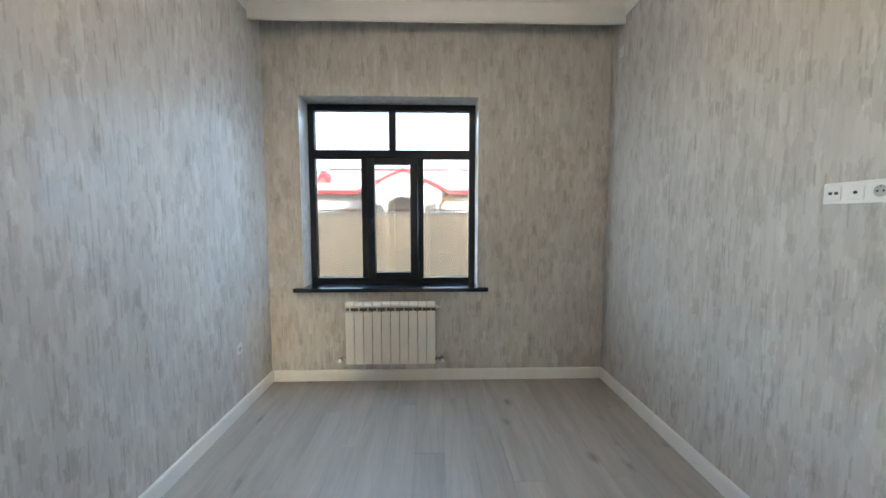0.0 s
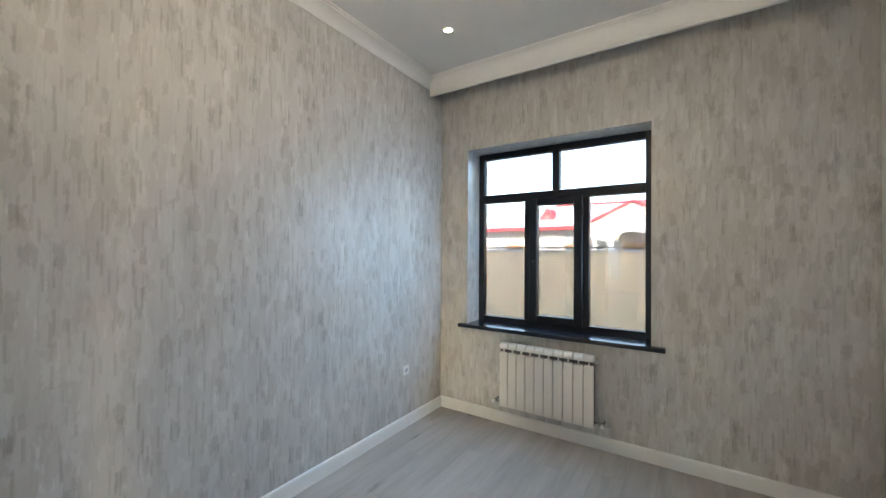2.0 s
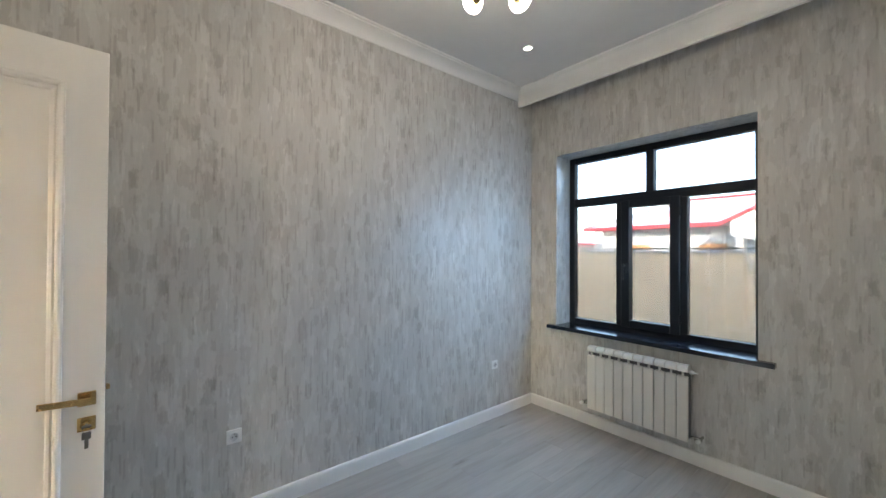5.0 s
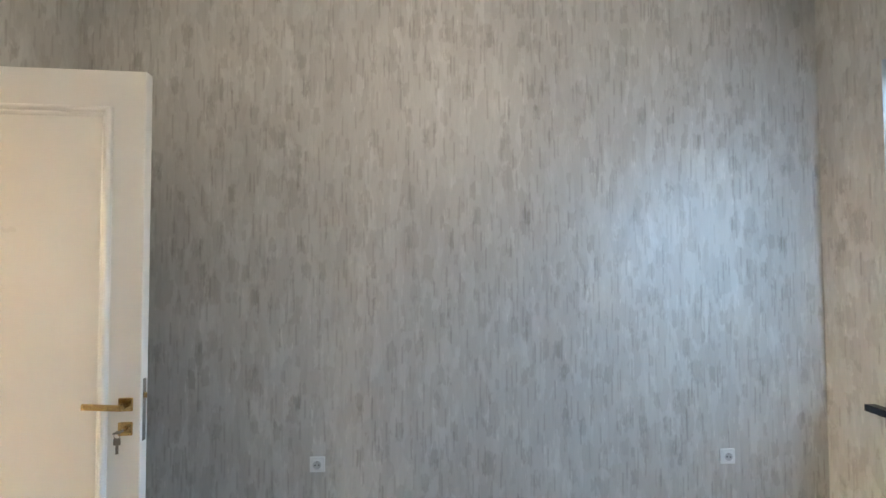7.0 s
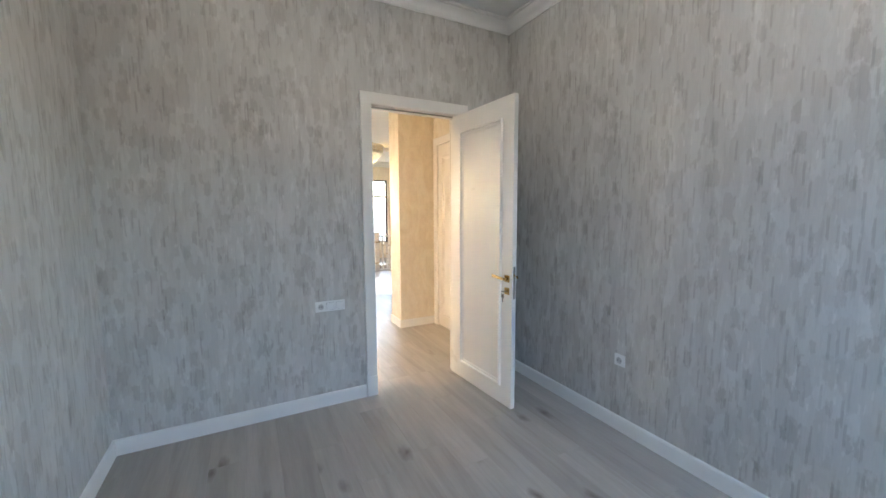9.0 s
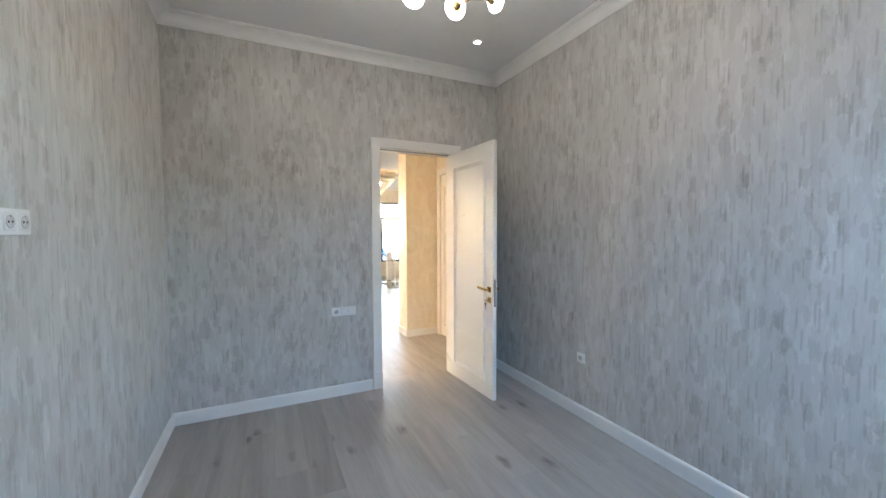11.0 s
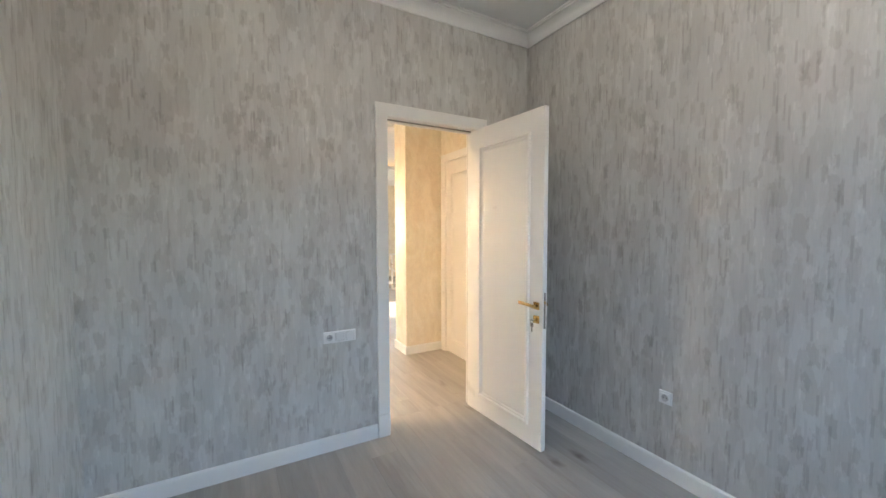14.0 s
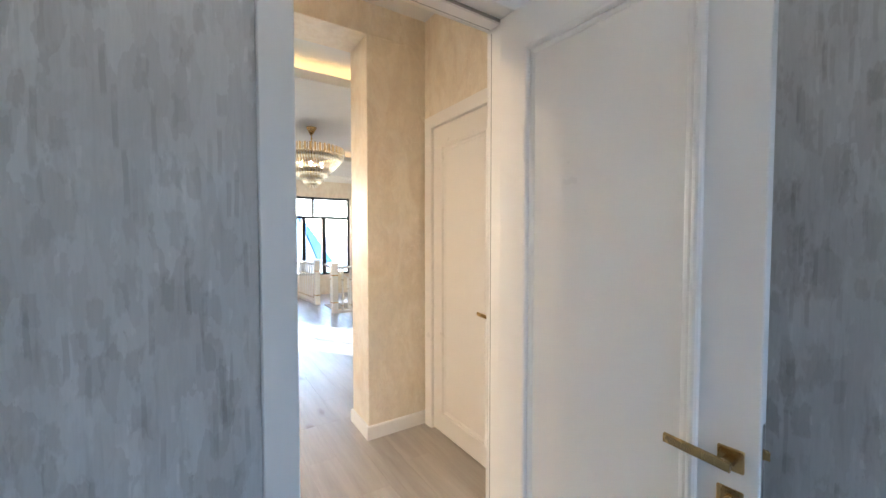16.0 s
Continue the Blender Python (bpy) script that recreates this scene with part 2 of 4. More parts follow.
SPOT = glowing("downlight_lens", (1.0, 0.86, 0.62), LAMP_SPOT)
COVE = glowing("cove_strip", (1.0, 0.55, 0.18), LAMP_COVE)
# Glass colour is set dark to cut the brightness of the daylit yard.
PANE = glass_material("window_glass", (0.285, 0.29, 0.295))
STUCCO = painted("fence_render", (0.90, 0.645, 0.40), 0.9, 0.03, 0.8, 0)
HOUSEWALL = painted("house_render", (0.52, 0.52, 0.52), 0.9, 0.03, 1.0, 0)
ROOFRED = painted("red_metal", (0.50, 0.05, 0.06), 0.5, 0.1)
ROOFWHITE = painted("pale_roof_sheet", (0.75, 0.73, 0.71), 0.6, 0.05)
ORANGEWOOD = painted("orange_window_frame", (0.45, 0.20, 0.07), 0.5, 0.1)
DARKGLASS = painted("far_window_glass", (0.05, 0.06, 0.07), 0.1)
GROUND = painted("ground_soil", (0.30, 0.27, 0.22), 0.95, 0.2, 0.6, 0.4)
CONCRETE = painted("concrete", (0.40, 0.39, 0.37), 0.9, 0.1, 1.0, 0.3)


# ---- mesh helpers ----
def boxes(*spans, bevel=0.0, seg=1):
    """bmesh of boxes ((x0,x1),(y0,y1),(z0,z1)), each bevelled."""
    bm = bmesh.new()
    for (x0, x1), (y0, y1), (z0, z1) in spans:
        r = bmesh.ops.create_cube(bm, size=1, matrix=Matrix.Translation(((x0 + x1) / 2, (y0 + y1) / 2, (z0 + z1) / 2)) @ Matrix.Diagonal((x1 - x0, y1 - y0, z1 - z0, 1)))
        if bevel:
            es = {e for v in r["verts"] for e in v.link_edges}
            bmesh.ops.bevel(bm, geom=list(es), offset=bevel, segments=seg, profile=0.5, affect="EDGES")
    return bm


def lathe(profile, steps=24, m=Matrix()):
    """Turned solid about z from (radius, height) pairs, closed at both ends."""
    bm = bmesh.new()
    rings = []
    for r, z in profile:
        if r < 1e-6:
            rings.append([bm.verts.new(m @ Vector((0, 0, z)))])
        else:
            rings.append([bm.verts.new(m @ Vector((r * math.cos(2 * math.pi * i / steps), r * math.sin(2 * math.pi * i / steps), z))) for i in range(steps)])
    for a, b in zip(rings, rings[1:]):
        for i in range(steps):
            j = (i + 1) % steps
            if len(a) == 1 and len(b) > 1:
                bm.faces.new((a[0], b[j], b[i]))
            elif len(b) == 1 and len(a) > 1:
                bm.faces.new((a[i], a[j], b[0]))
            elif len(a) > 1:
                bm.faces.new((a[i], a[j], b[j], b[i]))
    if len(rings[0]) > 1:
        bm.faces.new(rings[0][::-1])
    if len(rings[-1]) > 1:
        bm.faces.new(rings[-1])
    bmesh.ops.recalc_face_normals(bm, faces=bm.faces)
    for f in bm.faces:
        f.smooth = True
    return bm


def tube(points, radius, steps=10):
    """Round bar along a line of points."""
    bm = bmesh.new()
    pts = [Vector(p) for p in points]
    rings = []
    for i, p in enumerate(pts):
        d = (pts[min(i + 1, len(pts) - 1)] - pts[max(i - 1, 0)]).normalized()
        q = d.to_track_quat("Z", "Y").to_matrix()
        rings.append([bm.verts.new(p + q @ Vector((radius * math.cos(2 * math.pi * k / steps), radius * math.sin(2 * math.pi * k / steps), 0))) for k in range(steps)])
    for a, b in zip(rings, rings[1:]):
        for k in range(steps):
            bm.faces.new((a[k], a[(k + 1) % steps], b[(k + 1) % steps], b[k]))
    bm.faces.new(rings[0][::-1])
    bm.faces.new(rings[-1])
    bmesh.ops.recalc_face_normals(bm, faces=bm.faces)
    for f in bm.faces:
        f.smooth = len(f.verts) == 4
    return bm


def sweep(profile, p0, p1, inward, up, mitre0=0, mitre1=0):
    """Moulding: (u, v) profile, u along inward and v along up, drawn from p0 to p1; a mitre of 1 shortens that end with u, -1 lengthens it."""
    bm = bmesh.new()
    p0, p1, n, w = Vector(p0), Vector(p1), Vector(inward), Vector(up)
    d = (p1 - p0).normalized()
    a = [bm.verts.new(p0 + n * u + w * v + d * u * mitre0) for u, v in profile]
    b = [bm.verts.new(p1 + n * u + w * v - d * u * mitre1) for u, v in profile]
    k = len(profile)
    for i in range(k):
        bm.faces.new((a[i], a[(i + 1) % k], b[(i + 1) % k], b[i]))
    bm.faces.new(a[::-1])
    bm.faces.new(b)
    bmesh.ops.recalc_face_normals(bm, faces=bm.faces)
    return bm


def extrude_outline(points, depth, m=Matrix()):
    """Flat outline in x and z, given depth along y."""
    bm = bmesh.new()
    a = [bm.verts.new(m @ Vector((x, 0, z))) for x, z in points]
    b = [bm.verts.new(m @ Vector((x, depth, z))) for x, z in points]
    k = len(points)
    for i in range(k):
        bm.faces.new((a[i], a[(i + 1) % k], b[(i + 1) % k], b[i]))
    bm.faces.new(a[::-1])
    bm.faces.new(b)
    bmesh.ops.recalc_face_normals(bm, faces=bm.faces)
    return bm


def join(*bms):
    out = bmesh.new()
    for b in bms:
        me = bpy.data.meshes.new("tmp")
        b.to_mesh(me)
        b.free()
        out.from_mesh(me)
        bpy.data.meshes.remove(me)
    return out


def part(name, bm, mat, parent=None, label="", at=None):
    """Links a bmesh as one mesh object, under a thing if one is given."""
    me = bpy.data.meshes.new(name)
    bm.to_mesh(me)
    bm.free()
    me.materials.append(mat)
    ob = new(name, me)
    if parent is not None:
        ob.parent = parent
    if at is not None:
        ob.matrix_basis = at
    if label:
        ob["label"] = label
    return ob


def thing(name, label, category, at=None, group=""):
    ob = new(name)
    ob.empty_display_size = 0.05
    if at is not None:
        ob.matrix_basis = at
    return tagged(ob, label, category, group)


def structure(name, bm, mat, label, category):
    return tagged(part(name, bm, mat), label, category, kind="structure")


# ---- room shell ----
structure("wall_west", boxes(((WX - 0.25, WX), (SY, NY), (-0.02, 3.5))), WALLPAPER, "wall papered in greige brushed-stroke vinyl wallpaper", "wall")
structure("wall_east", boxes(((EX, EX + 0.25), (SY, NY), (-0.02, 3.5))), WALLPAPER, "wall papered in greige brushed-stroke vinyl wallpaper", "wall")
structure("wall_north", boxes(((WX - 0.25, WIN_L), (NY, 3.95), (-0.02, 3.5)), ((WIN_R, EX + 0.25), (NY, 3.95), (-0.02, 3.5)), ((WIN_L, WIN_R), (NY, 3.95), (-0.02, 0.83)), ((WIN_L, WIN_R), (NY, 3.95), (WIN_T, 3.5))), WALLPAPER, "papered window wall with a deep window opening", "wall")
structure("wall_south", boxes(((WX - 0.25, DOOR_L - 0.03), (-0.555, SY), (-0.02, 3.5)), ((DOOR_R + 0.03, EX + 0.25), (-0.555, SY), (-0.02, 3.5)), ((DOOR_L - 0.03, DOOR_R + 0.03), (-0.555, SY), (DOOR_H + 0.03, 3.5))), WALLPAPER, "papered wall with the open doorway to the hall", "wall")
structure("ceiling", boxes(((WX - 0.2, EX + 0.2), (SY - 0.05, NY + 0.2), (CEIL, 3.45))), CEILING, "smooth light grey painted ceiling", "ceiling")

# cornice on three walls, and the deeper pelmet box in front of the window wall
CORNICE = [(0, 3.135), (0.011, 3.135), (0.011, 3.148)] + [(0.013 + 0.072 * (1 - math.cos(a)), 3.149 + 0.060 * math.sin(a)) for a in [math.pi / 2 * k / 8 for k in range(9)]] + [(0.087, 3.218), (0.102, 3.220), (0.104, 3.23), (0, 3.23)]
for name, p0, p1, n, m1 in (("cornice_west", (WX, SY, 0), (WX, 3.438, 0), (1, 0, 0), 0), ("cornice_east", (EX, SY, 0), (EX, 3.438, 0), (-1, 0, 0), 0), ("cornice_south", (WX, SY, 0), (EX, SY, 0), (0, 1, 0), 1)):
    structure(name, sweep(CORNICE, p0, p1, n, (0, 0, 1), 1, m1), TRIM, "white moulded plaster cornice under the ceiling", "cornice")
PELMET = [(-0.004, 3.075), (0.018, 3.075), (0.020, 3.077), (0.020, 3.096)] + [(0.023 + 0.068 * (1 - math.cos(a)), 3.097 + 0.112 * math.sin(a)) for a in [math.pi / 2 * k / 8 for k in range(9)]] + [(0.093, 3.214), (0.108, 3.216), (0.110, 3.23), (-0.004, 3.23)]
structure("pelmet", sweep(PELMET, (WX, 3.438, 0), (EX, 3.438, 0), (0, -1, 0), (0, 0, 1)), TRIM, "white moulded curtain pelmet hanging below the ceiling", "pelmet")

# baseboards
BASE = [(0, 0), (0.016, 0), (0.016, 0.086), (0.013, 0.097), (0.007, 0.102), (0, 0.103)]
CASE_W = 0.09
for name, p0, p1, n, a, b in (
        ("baseboard_west", (WX, SY, 0), (WX, NY, 0), (1, 0, 0), 1, 1), ("baseboard_east", (EX, SY, 0), (EX, NY, 0), (-1, 0, 0), 1, 1),
        ("baseboard_north", (WX, NY, 0), (EX, NY, 0), (0, -1, 0), 1, 1),
        ("baseboard_south", (DOOR_R + CASE_W + 0.006, SY, 0), (EX, SY, 0), (0, 1, 0), 0, 1), ("baseboard_south_corner", (WX, SY, 0), (DOOR_L - CASE_W - 0.006, SY, 0), (0, 1, 0), 1, 0)):
    structure(name, sweep(BASE, p0, p1, n, (0, 0, 1), a, b), SKIRT, "white painted skirting along the foot of the wall", "baseboard")


# ---- window ----
def window(name, label, l, r, b, t, y, transom, uprights, top_upright, sash=None, facing=-1, depth=0.07, handle=True, pane=PANE):
    """Framed window in the plane y; facing is the side of the room along y."""
    w = thing(name, label, "window")
    w["kind"] = "structure"
    f = 0.058
    y0, y1 = (y, y + depth) if facing < 0 else (y - depth, y)
    def bar(nm, xs, zs, push=0.0):
        ys = (y0 - push, y1) if facing < 0 else (y0, y1 + push)
        return part(nm, boxes((xs, ys, zs), bevel=0.004), BLACKFRAME, w)
    bar("frame_stile", (l, l + f), (b, t))
    bar("frame_stile", (r - f, r), (b, t))
    bar("frame_rail", (l + f, r - f), (t - f, t), -0.001)
    bar("frame_rail", (l + f, r - f), (b, b + f), -0.001)
    z0, z1 = transom
    bar("transom", (l + f, r - f), (z0, z1), 0.003)
    for x0, x1 in uprights:
        bar("mullion", (x0, x1), (b + f, z0), 0.001)
    if top_upright:
        bar("mullion", top_upright, (z1, t - f), 0.001)
    ym = (y0 + y1) / 2 + 0.01
    xs = [l + f] + [q for u in uprights for q in u] + [r - f]
    lights = [(xs[i], xs[i + 1], b + f, z0) for i in range(0, len(xs), 2)]
    ts = [l + f] + list(top_upright or ()) + [r - f]
    lights += [(ts[i], ts[i + 1], z1, t - f) for i in range(0, len(ts), 2)]
    for i, (x0, x1, za, zb) in enumerate(lights):
        if sash is not None and i == sash:
            s = 0.062
            push = 0.022
            ys = (y0 - push, y1 - 0.01) if facing < 0 else (y0 + 0.01, y1 + push)
            o = 0.012
            part("sash_stile", boxes(((x0 - o, x0 + s), ys, (za - o, zb + o)), bevel=0.005), BLACKFRAME, w)
            part("sash_stile", boxes(((x1 - s, x1 + o), ys, (za - o, zb + o)), bevel=0.005), BLACKFRAME, w)
            ys2 = (ys[0] + 0.001, ys[1] - 0.001)
            part("sash_rail", boxes(((x0 + s, x1 - s), ys2, (za - o, za + s - 0.008)), bevel=0.005), BLACKFRAME, w)
            part("sash_rail", boxes(((x0 + s, x1 - s), ys2, (zb - s + 0.008, zb + o)), bevel=0.005), BLACKFRAME, w)
            if handle:
                hx, hz, hy = x0 + 0.028, 1.45, ys[0]
                h = part("window_handle", join(boxes(((hx - 0.016, hx + 0.016), (hy - 0.012, hy), (hz - 0.045, hz + 0.045)), bevel=0.005), boxes(((hx - 0.009, hx + 0.009), (hy - 0.05, hy - 0.012), (hz + 0.012, hz + 0.03)), bevel=0.004), boxes(((hx - 0.011, hx + 0.011), (hy - 0.056, hy - 0.042), (hz - 0.105, hz + 0.034)), bevel=0.006, seg=2)), BLACKFRAME, w, "black lever handle on the sash")
                for zh in (za + 0.12, zb - 0.12):
                    part("hinge", lathe([(0.007, zh - 0.04), (0.008, zh - 0.038), (0.008, zh + 0.038), (0.007, zh + 0.04)], 12, Matrix.Translation((x1 + o + 0.006, hy - 0.004, 0))), BLACKFRAME, w)
        p = part("pane", boxes(((x0 - 0.008, x1 + 0.008), (ym - 0.003, ym + 0.003), (za - 0.008, zb + 0.008))), pane, w)
        p.visible_shadow = pane is not PANE
    return w


window("window_1", "black aluminium window with a narrow centre sash and two top lights", WIN_L, WIN_R, WIN_B, WIN_T, 3.88, (2.055, 2.135), ((-0.705, -0.640), (-0.180, -0.116)), (-0.44, -0.376), sash=1)
sill = part("window_sill", boxes(((-1.275, 0.472), (3.592, 3.8785), (0.831, 0.866)), bevel=0.005, seg=2), BLACKSILL)
tagged(sill, "glossy black stone sill board under the window", "window sill", kind="structure")


# ---- radiator ----
def radiator():
    t = thing("radiator", "white aluminium sectional radiator hung below the window", "radiator", pose(-0.805, 3.536, 0))
    step, zb, zt = 0.08, 0.188, 0.748
    for i in range(10):
        x = i * step
        front = sweep([(0.0, 0.002), (0.003, -0.005), (0.007, -0.006), (0.070, -0.006), (0.074, -0.005), (0.077, 0.002), (0.077, 0.006), (0.0, 0.006)], (x + 0.0015, 0.006, zb + 0.004), (x + 0.0015, 0.006, 0.662), (1, 0, 0), (0, 1, 0))
        # rounded cap over the top of the section
        cap = [(0.010, 0.700), (0.000, 0.706), (-0.001, 0.722), (0.006, 0.738), (0.022, 0.748), (0.05, 0.751), (0.074, 0.747), (0.084, 0.736), (0.084, 0.70)]
        top = sweep(cap, (x + 0.004, 0, 0), (x + 0.076, 0, 0), (0, 1, 0), (0, 0, 1))
        web = boxes(((x + 0.036, x + 0.044), (0.004, 0.08), (zb + 0.01, 0.712)), ((x + 0.004, x + 0.0765), (0.075, 0.08), (zb + 0.01, 0.70)), bevel=0.001)
        fin = sweep([(0.004, 0.661), (0.008, 0.668), (0.020, 0.672), (0.026, 0.668), (0.026, 0.655)], (x + 0.006, 0, 0), (x + 0.074, 0, 0), (0, 1, 0), (0, 0, 1))
        part("section", join(front, top, web, fin), RADPAINT, t)
        # Core colour is dark, painting the shade seen in slots and section gaps.
        part("core", boxes(((x + 0.002, x + 0.0785), (0.032, 0.062), (zb + 0.02, 0.69)), bevel=0.002), RADDARK, t, "inner water channel coloured dark as the gap shade")
    along = Matrix.Rotation(math.pi / 2, 4, "Y")
    for z, x0, x1 in ((0.222, -0.07, 0.02), (0.222, 0.79, 0.875)):
        v = part("valve", join(lathe([(0.011, x0), (0.011, x1)], 14, Matrix.Translation((0, 0.045, z)) @ along), lathe([(0.016, 0), (0.016, 0.02), (0.013, 0.024)], 6, Matrix.Translation((x0 + 0.03 if x0 < 0 else x1 - 0.045, 0.045, z)) @ along), lathe([(0.0, -0.03), (0.015, -0.03), (0.017, -0.026), (0.017, -0.008), (0.010, -0.004), (0.010, 0.07)], 14, Matrix.Translation((-0.055 if x0 < 0 else 0.862, 0.045, z)) @ Matrix.Rotation(-math.pi / 2, 4, "X"))), CHROME, t, "chrome radiator valve")
        part("valve_cap", lathe([(0.0, -0.055), (0.014, -0.055), (0.016, -0.05), (0.016, -0.03), (0, -0.03)], 16, Matrix.Translation((-0.055 if x0 < 0 else 0.862, 0.045, z)) @ Matrix.Rotation(-math.pi / 2, 4, "X")), PLASTIC, v, "white plastic valve cap")
    part("air_vent", join(lathe([(0.018, 0.80), (0.018, 0.812), (0.013, 0.815), (0.013, 0.826), (0.006, 0.828), (0.006, 0.85)], 12, Matrix.Translation((0, 0.045, 0.70)) @ along)), PLASTIC, t, "white bleed valve plug")
    for x in (0.2, 0.6):
        part("wall_bracket", boxes(((x - 0.01, x + 0.01), (0.06, 0.1085), (0.66, 0.69))), RADPAINT, t)
    return t


radiator()


# ---- sockets and switches, built in the x-z plane facing -y, back at y=0 ----
def socket_plate(name, label, at, kinds, size=0.082, pitch=0.071):
    t = thing(name, label, "socket" if "switch" not in kinds else "switch", at)
    n = len(kinds)
    w = size + pitch * (n - 1)
    part("plate", boxes(((-w / 2, w / 2), (-0.009, 0), (-size / 2, size / 2)), bevel=0.004, seg=2), PLASTIC, t)
    for i, k in enumerate(kinds):
        x = (i - (n - 1) / 2) * pitch
        h = 0.0275
        if k == "switch":
            # Grey plate under the rocker stands in for the shadow round its edge.
            part("rocker_gap_shade", boxes(((x - h - 0.0012, x + h + 0.0012), (-0.0094, -0.008), (-h - 0.0012, h + 0.0012))), GAPGREY, t, "thin grey plate painting the shadow line round the rocker")
            part("rocker", sweep([(-0.0135, h), (-0.0105, -h), (-0.008, -h), (-0.008, h)], (x - h, 0, 0), (x + h, 0, 0), (0, 1, 0), (0, 0, 1)), PLASTIC, t)
        elif k in ("socket", "grounded"):
            part("insert", boxes(((x - h, x + h), (-0.0125, -0.008), (-h, h)), bevel=0.002), PLASTIC, t)
            rot = Matrix.Translation((x, -0.0127, 0)) @ Matrix.Rotation(math.pi / 2, 4, "X")
            # Shallow well of white plastic, its recess shade put into a grey colour.
            part("well", lathe([(0.0215, 0), (0.0215, 0.0012), (0.0195, 0.0016), (0.0185, 0.0004), (0, 0.0004)], 28, rot), WELLGREY, t, "round socket well coloured grey for its shade")
            for dx in (-0.0095, 0.0095) if k == "socket" else (-0.0095, 0.0, 0.0095):
                part("pin_hole", lathe([(0.0036, 0), (0.0036, 0.0014)], 10, Matrix.Translation((x + dx, -0.0128, 0)) @ Matrix.Rotation(math.pi / 2, 4, "X")), SOCKETDARK, t, "dark round pin hole")
            part("earth_clip", boxes(((x - 0.002, x + 0.002), (-0.0148, -0.0125), (0.014, 0.021))), CHROME, t)
        elif k == "data":
            part("insert", boxes(((x - h, x + h), (-0.0125, -0.008), (-h, h)), bevel=0.002), PLASTIC, t)
            for dx in (-0.011, 0.011):
                part("data_port", boxes(((x + dx - 0.007, x + dx + 0.007), (-0.0134, -0.0124), (-0.005, 0.006))), SOCKETDARK, t, "dark data port")
        elif k == "aerial":
            part("insert", boxes(((x - h, x + h), (-0.0125, -0.008), (-h, h)), bevel=0.002), PLASTIC, t)
            part("aerial_port", lathe([(0.006, 0), (0.006, 0.004), (0.003, 0.004), (0.003, 0.001), (0, 0.001)], 16, Matrix.Translation((x, -0.0125, 0)) @ Matrix.Rotation(math.pi / 2, 4, "X")), SOCKETDARK, t, "dark round aerial port")
        else:
            part("blank_cover", boxes(((x - h, x + h), (-0.0125, -0.008), (-h, h)), bevel=0.002), PLASTIC, t)
    return t


socket_plate("power_socket", "single white socket low on the wall by the window corner", pose(WX, 3.07, 0.505, 0, 0, 90), ["socket"])
socket_plate("power_socket", "single white socket low on the wall near the door", pose(WX, 0.84, 0.50, 0, 0, 90), ["socket"])
socket_plate("switch_panel", "white panel with one socket and two light switches", pose(0.19, SY, 0.80, 0, 0, 180), ["grounded", "switch", "switch"])
socket_plate("socket_panel", "white panel with aerial, data and two power sockets", pose(EX, 1.578, 1.585, 0, 0, -90), ["socket", "socket", "aerial", "data"][::-1], 0.084, 0.078)
socket_plate("blank_plate", "small blank white cover plate high on the wall", pose(EX, 3.45, 2.865, 0, 0, -90), ["blank"])


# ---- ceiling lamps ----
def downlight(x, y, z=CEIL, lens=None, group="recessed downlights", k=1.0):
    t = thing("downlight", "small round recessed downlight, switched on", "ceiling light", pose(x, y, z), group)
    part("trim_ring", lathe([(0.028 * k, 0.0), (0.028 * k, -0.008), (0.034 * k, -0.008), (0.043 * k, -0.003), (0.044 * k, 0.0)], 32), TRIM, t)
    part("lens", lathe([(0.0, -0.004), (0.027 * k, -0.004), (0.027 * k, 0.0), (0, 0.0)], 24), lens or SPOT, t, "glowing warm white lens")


for p in ((-0.905, 2.806), (-0.90, 0.165), (0.93, 0.14)):
    downlight(*p, k=0.85)


